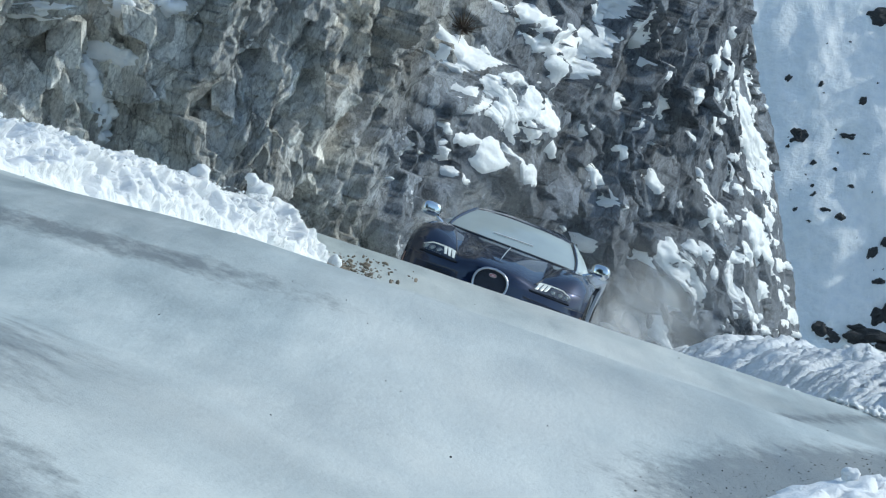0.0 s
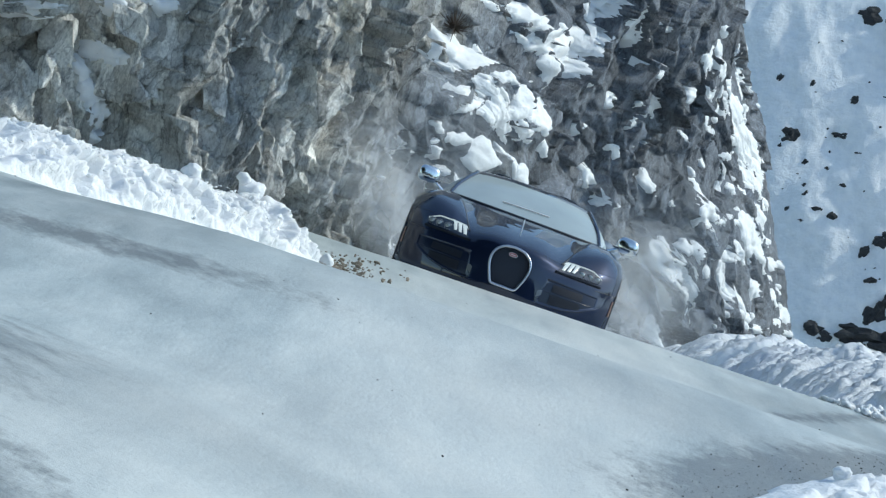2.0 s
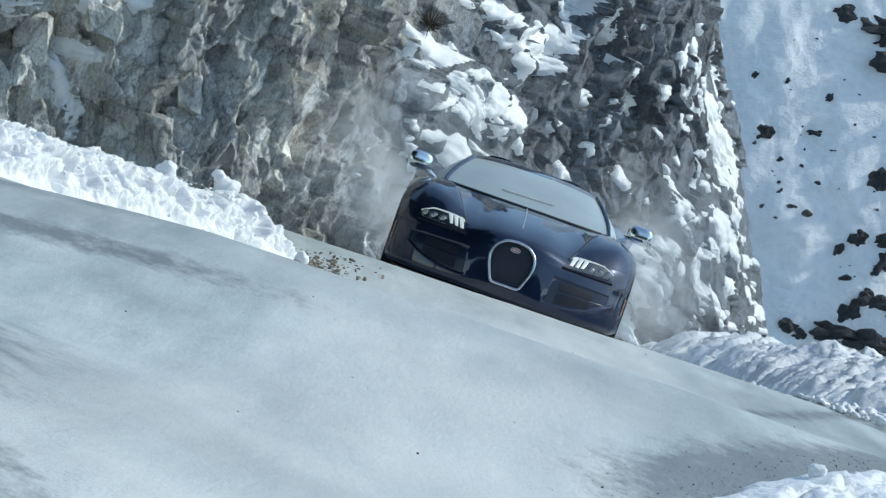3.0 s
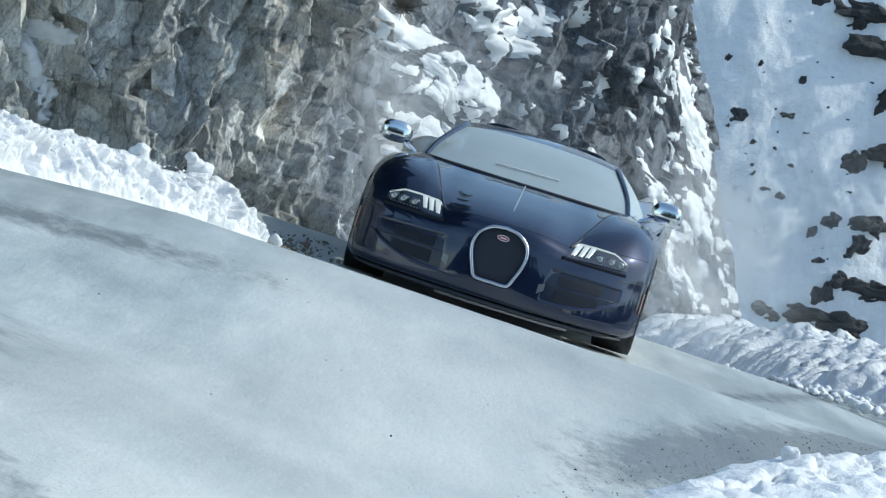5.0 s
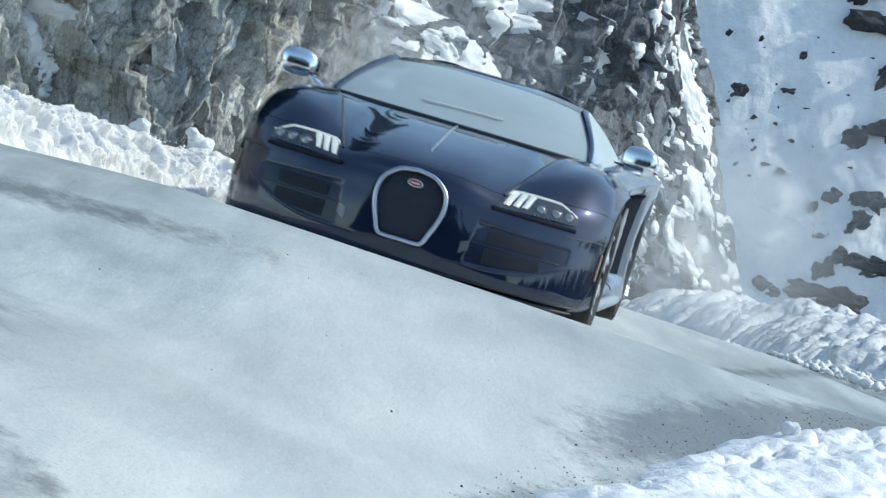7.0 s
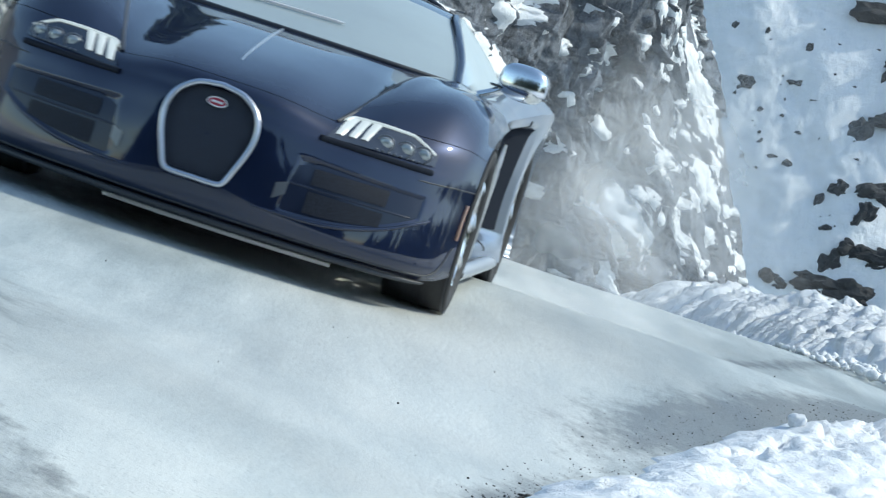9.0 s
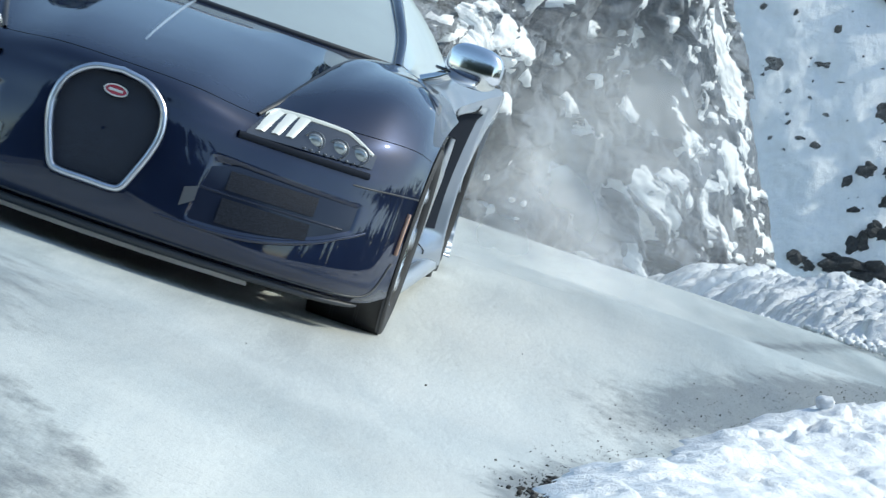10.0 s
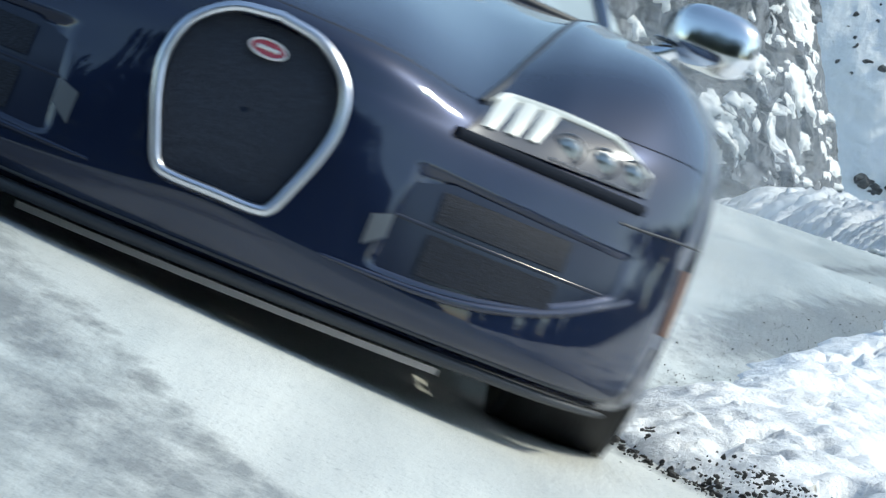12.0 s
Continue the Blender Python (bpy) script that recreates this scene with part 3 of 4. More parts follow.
def rubber_material():
    mat = material("tyre_rubber", 0.75, 0, (0.018, 0.018, 0.02))
    n = Nodes(mat)
    n.color(n.ramp(n.noise(n.place(), 9, 6, 0.7), (0.4, (0.012, 0.012, 0.014)), (0.75, (0.05, 0.052, 0.055))))
    return mat


RUBBER = rubber_material()


def part(name, data, mat, parent, label=""):
    if isinstance(data, bmesh.types.BMesh):
        me = bpy.data.meshes.new(name)
        data.to_mesh(me)
        data.free()
    else:
        me = data
    me.materials.clear()
    me.materials.append(mat)
    me.polygons.foreach_set("use_smooth", np.ones(len(me.polygons), dtype=bool))
    ob = new(name, me)
    ob.parent = parent
    if label:
        ob["label"] = label
    return ob


STATION_Y = [0, 0.22, 0.45, 0.62, 0.80, 0.92, 0.985]
FRONT = []


def station(y, *xz):
    FRONT.append([(x, y, z) for x, z in zip(xz[::2], xz[1::2])])


# lengthwise lines of the nose: lip, lower bumper, crease, brow, lamp foot, nose edge, bonnet, bonnet, scuttle
station(0.000, .83, .118, .885, .168, .885, .33, .870, .44, .850, .54, .795, .635, .50, .730, .05, .815, -.34, .868)
station(0.220, .82, .118, .875, .168, .870, .33, .855, .44, .830, .54, .765, .630, .48, .728, .04, .815, -.36, .868)
station(0.450, .76, .118, .815, .168, .800, .33, .770, .44, .730, .53, .640, .605, .40, .694, .00, .790, -.42, .866)
station(0.620, .69, .118, .745, .168, .725, .33, .690, .44, .655, .53, .560, .640, .34, .764, -.04, .842, -.50, .866)
station(0.800, .57, .118, .625, .168, .610, .33, .575, .44, .545, .53, .465, .650, .26, .788, -.06, .852, -.52, .856)
station(0.920, .44, .126, .485, .175, .470, .33, .440, .44, .415, .54, .340, .648, .15, .752, -.10, .800, -.50, .820)
station(0.985, .31, .158, .345, .205, .340, .345, .315, .44, .285, .54, .220, .625, .08, .685, -.12, .725, -.46, .760)
FRONT = np.array(FRONT)
FLIP = np.array([1, -1, 1])
PADDED = np.concatenate([FRONT[1:2] * FLIP, FRONT, 2 * FRONT[-1:] - FRONT[-2:-1]])
PADDED = np.concatenate([2 * PADDED[:, :1] - PADDED[:, 1:2], PADDED, 2 * PADDED[:, -1:] - PADDED[:, -2:-1]], axis=1)


def spline_weights(f):
    return [0.5 * (-f + 2 * f ** 2 - f ** 3), 0.5 * (2 - 5 * f ** 2 + 3 * f ** 3), 0.5 * (f + 4 * f ** 2 - 3 * f ** 3), 0.5 * (-f ** 2 + f ** 3)]


def nose(q, p):
    """The nose's skin: q from -6 to 6 across, p from 0 (lip) to 8 (scuttle)."""
    q, p = np.broadcast_arrays(np.asarray(q, float), np.asarray(p, float))
    side = np.where(q < 0, -1.0, 1.0)
    a, b = np.clip(np.abs(q), 0, 6 - 1e-6), np.clip(p, 0, 8 - 1e-6)
    i, j = np.floor(a).astype(int), np.floor(b).astype(int)
    wa, wb = spline_weights(a - i), spline_weights(b - j)
    out = np.zeros(q.shape + (3,))
    for m in range(4):
        for k in range(4):
            out += (wa[m] * wb[k])[..., None] * PADDED[i + m, j + k]
    out[..., 1] *= side
    return out


P_LINE = np.linspace(0, 6.5, 131)


def across(y):
    return np.sign(y) * np.interp(np.abs(y), STATION_Y, np.arange(7))


def nose_at(y, z, proud=0.0):
    """The skin's place at a width y and a height z, pushed out by proud."""
    q = float(across(y))
    line = nose(np.full(P_LINE.shape, q), P_LINE)
    p = float(np.interp(z, line[:, 2], P_LINE))
    e = 0.02
    a = nose(q, p)
    n = np.cross(nose(q + e, p) - nose(q - e, p), nose(q, p + e) - nose(q, p - e))
    n /= np.linalg.norm(n)
    return a + n * proud


def horseshoe(count=72):
    half = [(0.0, 0.248), (0.085, 0.248), (0.117, 0.260), (0.140, 0.31), (0.170, 0.395), (0.179, 0.465), (0.158, 0.535), (0.094, 0.588), (0.0, 0.604)]
    r = curve_through(half, np.linspace(0, 8, count // 2 + 1))
    l = r[::-1][1:-1] * np.array([-1, 1])
    return np.concatenate([r, l])


SHOE = horseshoe()


def inside_shoe(y, z):
    zz = SHOE[: len(SHOE) // 2 + 1]
    return np.interp(z, zz[:, 1], zz[:, 0], left=0, right=0) - np.abs(y)


def duct_box(y, z):
    """How far inside the air duct beside the grille a place lies."""
    ay = np.abs(y)
    top = 0.452 - 0.02 * np.clip((ay - 0.4) / 0.4, 0, 1)
    foot = 0.228 + 0.115 * np.clip((ay - 0.335) / 0.495, 0, 1) ** 2.6
    return np.minimum(np.minimum(ay - 0.345 + (z - 0.34) * -0.12, 0.83 - ay), np.minimum(z - foot, top - z))


def skin(q0, q1, p0, p1, nq, np_):
    qs, ps = np.meshgrid(np.linspace(q0, q1, nq), np.linspace(p0, p1, np_))
    pts = nose(qs, ps)
    y, z = pts[..., 1], pts[..., 2]
    deep = 0.014 * np.clip(duct_box(y, z) / 0.02, 0, 1) + 0.03 * np.clip(inside_shoe(y, z) / 0.012, 0, 1)
    pts[..., 0] -= np.where(ps < 5.6, deep, 0)
    return pts


def tube(points, radius, closed=False, sides=8):
    pts = np.asarray(points, float)
    fwd = np.roll(pts, -1, 0) - np.roll(pts, 1, 0) if closed else np.gradient(pts, axis=0)
    fwd /= np.linalg.norm(fwd, axis=1, keepdims=True) + 1e-9
    ref = np.array([0.3, 0.2, 1.0]) if not closed else np.array([1.0, 0.02, 0.1])
    a = np.cross(fwd, ref)
    a /= np.linalg.norm(a, axis=1, keepdims=True) + 1e-9
    b = np.cross(fwd, a)
    ang = np.linspace(0, 2 * np.pi, sides, endpoint=False)
    r = np.broadcast_to(np.asarray(radius, float).reshape(-1, 1, 1), (len(pts), 1, 1))
    ring = pts[:, None] + r * (np.cos(ang)[None, :, None] * a[:, None] + np.sin(ang)[None, :, None] * b[:, None])
    if closed:
        ring = np.concatenate([ring, ring[:1]])
    return grid_mesh("tube", ring, closed=True)


def lathe(profile, count=48):
    """Turn a profile of (radius, y) round the y axis."""
    pr = np.asarray(profile, float)
    ang = np.linspace(0, 2 * np.pi, count, endpoint=False)
    pts = np.stack([pr[:, None, 0] * np.cos(ang), np.broadcast_to(pr[:, None, 1], (len(pr), count)), pr[:, None, 0] * np.sin(ang)], -1)
    return grid_mesh("lathe", pts, closed=True)


def patch(y0, y1, low, high, proud, ny=24, nz=8):
    """A piece lying on the nose between the heights low(f) and high(f), f running 0 to 1 from y0 to y1."""
    f = np.linspace(0, 1, ny)
    pts = np.array([[nose_at(y0 + (y1 - y0) * a, low(a) + (high(a) - low(a)) * b, proud) for a in f] for b in np.linspace(0, 1, nz)])
    return grid_mesh("patch", pts, flip=y1 < y0)


def box_part(size, at, bevel=0.01, turn=(0, 0, 0)):
    bm = bmesh.new()
    bmesh.ops.create_cube(bm, size=1, matrix=pose(*at, *turn) @ Matrix.Diagonal((*size, 1)))
    if bevel:
        bmesh.ops.bevel(bm, geom=bm.edges[:], offset=bevel, segments=2, affect="EDGES")
    return bm


def blob(size, at, turn=(0, 0, 0), power=2.4):
    """A rounded pod."""
    u, v = np.meshgrid(np.linspace(0, 2 * np.pi, 32, endpoint=False), np.linspace(-np.pi / 2, np.pi / 2, 18))

    def sp(x):
        return np.sign(x) * np.abs(x) ** (2 / power)
    pts = np.stack([sp(np.cos(v)) * sp(np.cos(u)) * size[0] / 2, sp(np.cos(v)) * sp(np.sin(u)) * size[1] / 2, sp(np.sin(v)) * size[2] / 2], -1)
    m = np.array(pose(*at, *turn))
    return grid_mesh("blob", pts @ m[:3, :3].T + m[:3, 3], closed=True)


sports_car = tagged(new("sports_car"), "dark blue low sports car with chrome horseshoe grille, headlights lit", "car")

bumper = part("bumper", grid_mesh("bumper", skin(-6, 6, 0, 4.98, 220, 96)), PAINT, sports_car)


def seam_q(p):
    """Where the bonnet meets the wing: it swings out towards the windscreen."""
    return across(np.interp(p, [4.2, 5, 6, 7, 8], [0.40, 0.425, 0.50, 0.60, 0.72]))


def panel(inner, outer, nq, np_):
    ps = np.linspace(5.0, 8, np_)[:, None]
    f = np.linspace(0, 1, nq)[None]
    return nose(inner(ps) + (outer(ps) - inner(ps)) * f, ps + 0 * f)


bonnet = part("bonnet", grid_mesh("bonnet", panel(lambda p: -seam_q(p), seam_q, 90, 60)), PAINT, sports_car)
for sgn in (1, -1):
    wing = panel(lambda p: seam_q(p) + 0.02, lambda p: 6 + 0 * p, 60, 60)
    wing[..., 2] += 0.014 * np.exp(-(np.linspace(0, 1, 60)[None] / 0.12) ** 2) * np.clip(np.linspace(0, 4, 60)[:, None], 0, 1)
    part("front_wing", grid_mesh("wing", wing * np.array([1, sgn, 1]), flip=sgn < 0), PAINT, sports_car)
    ps = np.linspace(5.0, 7.95, 40)
    seam = nose(seam_q(ps) + 0.01, ps) * np.array([1, sgn, 1]) + np.array([0, 0, 0.001])
    part("bonnet_seam", tube(seam, 0.004 + 0.011 * np.sin(np.linspace(0.25, 2.9, 40)) ** 0.8), BLACK, sports_car, "dark shut line")
    part("shut_line", tube(nose(np.linspace(3.9, 6, 24), np.full(24, 3.55)) * np.array([1, sgn, 1]), 0.003), BLACK, bumper)
part("bonnet_spine", tube(nose(np.zeros(40), np.linspace(5.8, 7.95, 40)) + np.array([0, 0, -0.001]), 0.001 + 0.006 * np.sin(np.linspace(0.15, 2.6, 40)) ** 0.6), SATIN, bonnet, "bright centre rib")

# grille
grille = part("grille", tube([nose_at(y, z, 0.006) for y, z in SHOE], 0.0115, closed=True, sides=10), SURROUND, sports_car, "chrome horseshoe surround")
fill = np.array([[nose_at(y * f, 0.42 + (z - 0.42) * f, -0.022) for y, z in SHOE] for f in np.linspace(0.03, 0.98, 12)])
part("grille_mesh", grid_mesh("fill", fill, closed=True), GRILLE_MESH, grille, "dark woven wire mesh")
oval = [(0.0375 * math.cos(a), 0.542 + 0.0165 * math.sin(a)) for a in np.linspace(0, 2 * math.pi, 32, endpoint=False)]
badge = part("badge", grid_mesh("badge", np.array([[nose_at(y * f, 0.542 + (z - 0.542) * f, -0.008) for y, z in oval] for f in np.linspace(0.05, 1, 5)]), closed=True), BADGE_RED, grille, "red enamel oval badge")
part("badge_rim", tube([nose_at(y, z, -0.007) for y, z in oval], 0.0026, closed=True, sides=6), WHITE, badge)
part("badge_bar", tube([nose_at(y, 0.542, -0.0055) for y in np.linspace(-0.023, 0.023, 9)], 0.0042, sides=6), WHITE, badge, "pale bar of lettering")

# lip and floor
lip = [nose(q, 0.05) + np.array([0.012, 0, -0.012]) for q in np.linspace(-4.9, 4.9, 90)]
part("splitter", tube(lip, 0.003 + 0.012 * np.sin(np.linspace(0, np.pi, 90)) ** 0.4), BLACK, sports_car)
part("lip_groove", tube(nose(np.linspace(-5.75, 5.75, 120), 0.55 + 1.0 * np.clip((np.abs(np.linspace(-5.75, 5.75, 120)) - 4.6) / 1.1, 0, 1) ** 2), 0.0045), BLACK, bumper)

# white strip standing in for sunlit road seen beneath the nose
blade = [(0.70 - 0.16 * (y / 0.6) ** 2, y, 0.074) for y in np.linspace(-0.34, 0.56, 30)]
part("sunlit_gap", grid_mesh("gap_strip", np.array([[(x, y, z + dz) for x, y, z in blade] for dz in (-0.007, -0.003, 0.003, 0.007)])), WHITE, sports_car, "white strip for the sunlit road seen under the nose")
part("floor_pan", box_part((3.9, 1.44, 0.10), (-1.4, 0, 0.225), 0.02), BLACK, sports_car)
part("nose_floor", box_part((0.40, 1.44, 0.03), (0.36, 0, 0.165), 0.01), BLACK, sports_car)

for sgn in (1, -1):
    # air duct with its mesh, slat and bright inner flap
    part("duct_surround", patch(0.335 * sgn, 0.83 * sgn, lambda f: 0.222 + 0.115 * f ** 2.6, lambda f: 0.405 + 0.035 * min(1, f * 5) - 0.02 * f, -0.004, 34, 12), DUCT_BLACK, bumper)
    part("duct_mesh", patch(0.42 * sgn, 0.70 * sgn, lambda f: 0.246 + 0.03 * f ** 2, lambda f: 0.328, 0.0005, 30, 6), DUCT_MESH, bumper, "black mesh in the air duct")
    part("duct_mesh", patch(0.42 * sgn, 0.70 * sgn, lambda f: 0.354, lambda f: 0.416, 0.0005, 30, 6), DUCT_MESH, bumper, "black mesh in the air duct")
    part("duct_slat", tube([nose_at(y * sgn, 0.341, -0.008) for y in np.linspace(0.34, 0.80, 30)], 0.006), DUCT_BLACK, bumper)
    part("duct_lip", tube([nose_at(y * sgn, 0.216 + 0.115 * max(0, (y - 0.335) / 0.495) ** 2.6, -0.001) for y in np.linspace(0.24, 0.86, 40)], 0.003 + 0.007 * np.sin(np.linspace(0.1, 2.9, 40))), PAINT, bumper)
    part("duct_flap", patch(0.300 * sgn, 0.340 * sgn, lambda f: 0.262 + 0.03 * f, lambda f: 0.325 + 0.015 * f, 0.004, 6, 6), FLAP, bumper, "bright metal flap")
    part("side_marker", tube(nose(np.full(10, 5.75), np.linspace(1.75, 3.05, 10)) * np.array([1, sgn, 1]) + np.array([0.004, 0.004 * sgn, 0]), 0.007), AMBER, bumper, "amber side reflector")
    # headlight
    lo = lambda f: 0.538 + 0.012 * f
    hi = lambda f: 0.546 + 0.082 * min(1.0, f / 0.16) ** 0.8 + 0.016 * math.sin(math.pi * min(1, f * 0.9)) - 0.038 * max(0, f - 0.75) / 0.25
    lamp = part("headlight", patch(0.415 * sgn, 0.815 * sgn, lo, hi, 0.006, 40, 10), LAMP_DARK, sports_car, "clear headlight with three lit bars")
    # matt black tube painted in for the shadowed slot below the lamp
    part("lamp_slot_shade", tube([nose_at(y * sgn, 0.532 - 0.006 * math.sin(3 * (y - .39)), 0.002) for y in np.linspace(0.395, 0.815, 24)], 0.012), SCOOP_BLACK, lamp)
    part("light_strip", tube([nose_at((0.455 + 0.35 * f) * sgn, hi(0.12 + 0.86 * f) - 0.006, 0.008) for f in np.linspace(0, 1, 30)], np.linspace(0.0085, 0.005, 30)), LED, lamp, "lit white strip")
    for k in range(3):
        # teeth of light that hang from the strip, narrowing and leaning inwards at the foot
        tooth = np.array([[nose_at((0.440 + 0.046 * k + 0.024 * b + 0.037 * a * (0.72 + 0.28 * b)) * sgn, 0.557 + 0.004 * k + (hi(0.17 + 0.115 * k) - 0.005 - 0.557 - 0.004 * k) * b, 0.008 + 0.004 * math.sin(math.pi * a))
                           for a in np.linspace(0, 1, 6)] for b in np.linspace(0, 1, 8)])
        part("light_bar", grid_mesh("tooth", tooth, flip=sgn < 0), LED, lamp, "lit white bar")
    for k, y in enumerate((0.625, 0.700, 0.765)):
        m_at = nose_at(y * sgn, 0.582, 0.002)
        part("projector", blob((0.03, 0.054, 0.046), m_at, power=2.0), LAMP_LENS, lamp, "round projector lens")
        part("projector_ring", tube([(m_at[0] + 0.010, m_at[1] + 0.033 * math.cos(b), m_at[2] + 0.030 * math.sin(b)) for b in np.linspace(0, 2 * math.pi, 20, endpoint=False)], 0.003, closed=True, sides=6), FLAP, lamp)
    for k in range(9):
        part("diode", blob((0.008, 0.012, 0.008), nose_at((0.60 + 0.022 * k) * sgn, 0.550, 0.007)), FLAP, lamp)

# glasshouse
ROOF_MID = [(-0.34, 0.868), (-0.64, 0.985), (-0.96, 1.085), (-1.28, 1.152), (-1.62, 1.185), (-2.10, 1.165), (-2.75, 1.02), (-3.45, 0.80)]
ROOF_EDGE = [(-0.56, 0.735, 0.865), (-0.80, 0.700, 0.955), (-1.06, 0.635, 1.045), (-1.34, 0.575, 1.110), (-1.64, 0.555, 1.140), (-2.10, 0.545, 1.115), (-2.75, 0.50, 0.98), (-3.45, 0.45, 0.79)]
BELT = [(-0.56, 0.735, 0.860), (-0.95, 0.800, 0.850), (-1.40, 0.815, 0.855), (-1.85, 0.800, 0.880), (-2.40, 0.740, 0.930), (-2.9, 0.66, 0.90), (-3.45, 0.60, 0.78)]


def canopy(a, w):
    mid, edge = curve_through(ROOF_MID, a), curve_through(ROOF_EDGE, a)
    aw = np.abs(w)
    x = mid[..., 0] + (edge[..., 0] - mid[..., 0]) * aw ** 2.2
    z = mid[..., 1] + (edge[..., 2] - mid[..., 1]) * aw ** 2.6
    return np.stack([x, edge[..., 1] * w, z], -1)


def canopy_sheet(a0, a1, w0, w1, na, nw, lift=0.0):
    w, a = np.meshgrid(np.linspace(w0, w1, nw), np.linspace(a0, a1, na))
    return canopy(a, w) + np.array([0, 0, lift])


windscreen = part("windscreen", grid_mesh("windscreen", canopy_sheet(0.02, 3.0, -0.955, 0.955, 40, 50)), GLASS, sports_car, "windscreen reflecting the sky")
windscreen.visible_shadow = False
# white tube laid on the glass as the dashboard's reflection
part("dash_reflection", tube([canopy(np.array(0.62 + 0.10 * f), np.array(-0.34 + 0.62 * f)) + np.array([0, 0, 0.010]) for f in np.linspace(0, 1, 16)], 0.006), WHITE, windscreen, "bright line drawn for the dashboard's reflection")
part("scuttle", tube(canopy(np.full(40, 0.0), np.linspace(-1, 1, 40)) + np.array([0.0, 0, 0.0]), 0.012), BLACK, sports_car)
roof = part("roof", grid_mesh("roof", canopy_sheet(3.0, 7.0, -1, 1, 60, 40)), PAINT, sports_car)
for sgn in (1, -1):
    part("pillar", tube(canopy(np.linspace(0, 3.2, 40), np.full(40, 0.975 * sgn)), np.linspace(0.018, 0.026, 40)), PAINT, sports_car)
    f, h_ = np.meshgrid(np.linspace(0.03, 1, 40), np.linspace(0, 1, 8))
    top = curve_through(ROOF_EDGE, f * 5.0)
    low = curve_through(BELT, f * 3.6)
    pts = low + (top - low) * h_[..., None]
    pts[..., 1] += 0.02 * np.sin(np.pi * h_)
    side = part("side_window", grid_mesh("side_window", pts * np.array([1, sgn, 1]), flip=sgn > 0), GLASS, sports_car)
    side.visible_shadow = False
    # air scoops behind the roof
    arc = [(-1.95 - 0.02 * math.cos(b), (0.30 + 0.155 * math.cos(b)) * sgn, 1.128 + 0.052 * math.sin(b)) for b in np.linspace(0.0, math.pi, 24)]
    scoop = part("air_scoop", tube(arc, 0.012), GLOSS_BLACK, sports_car, "raised engine air scoop")
    back = np.array([[(-1.95 - 0.7 * d, (0.30 + 0.15 * math.cos(b) * (1 - 0.4 * d)) * sgn, 1.12 - 0.10 * d + 0.05 * math.sin(b) * (1 - d)) for b in np.linspace(0, math.pi, 20)] for d in np.linspace(0, 1, 10)])
    part("scoop_cover", grid_mesh("cover", back), PAINT, scoop)

# flanks, haunches and tail
SHOULDER_X = [0.22, 0.08, -0.12, -0.46, -0.9, -1.5, -2.1, -2.7, -3.2, -3.58]
SHOULDER_Z = [0.625, 0.685, 0.725, 0.760, 0.785, 0.80, 0.845, 0.865, 0.80, 0.72]
SHOULDER_Y = [0.985, 0.988, 0.988, 0.972, 0.940, 0.935, 0.985, 1.005, 0.975, 0.86]


def flank(nx=240, nz=56):
    f, h_ = np.meshgrid(np.linspace(0, 1, nx), np.linspace(0, 1, nz))
    edge = nose(np.full(60, 5.999), np.linspace(0, 5, 60))
    x0 = np.interp(0.15 + h_ * 0.475, edge[:, 2], edge[:, 0])
    x0 = x0 - 1.2 * np.clip(edge[0, 2] - 0.15 - h_ * 0.475, 0, 1)
    x = x0 + (-3.58 - x0) * f
    top = np.interp(-x, -np.array(SHOULDER_X), SHOULDER_Z)
    z = 0.15 + h_ * (top - 0.15)
    y = eased(-x, list(-np.array(SHOULDER_X)), SHOULDER_Y) - 0.02 * np.sin(np.pi * h_)
    # hollow behind the front wheel and the scooped door
    y -= 0.115 * np.clip((-0.40 - x) / 0.06, 0, 1) * np.clip((x + 2.28) / 0.32, 0, 1) * np.clip((h_ - 0.10) / 0.08, 0, 1) * np.clip((0.93 - h_) / 0.08, 0, 1) + 0.035 * np.exp(-((x + 1.6) / 0.5) ** 2) * (1 - h_)
    for wx, wz, wr in ((0.0, 0.335, 0.372), (-2.71, 0.355, 0.392)):
        r = np.hypot(x - wx, z - wz)
        y -= 0.30 * np.clip((wr - r) / 0.012, 0, 1)
    return np.stack([x, y, z], -1)


def haunch():
    t = np.linspace(0.0, 1.0, 90)
    sh_x = -0.46 - 3.12 * t
    outer = np.stack([sh_x, eased(-sh_x, list(-np.array(SHOULDER_X)), SHOULDER_Y), np.interp(-sh_x, -np.array(SHOULDER_X), SHOULDER_Z)], -1)
    inner = curve_through(BELT, np.interp(sh_x, [-3.45, -2.9, -2.4, -1.85, -1.40, -0.95, -0.56], np.arange(6, -1, -1)))
    h_ = np.linspace(0, 1, 16)[:, None, None]
    pts = outer[None] * (1 - h_) + inner[None] * h_
    pts[..., 2] += 0.035 * np.sin(np.pi * h_[..., 0]) * (0.5 + 0.8 * np.exp(-((sh_x + 2.7) / 0.6) ** 2))
    return pts


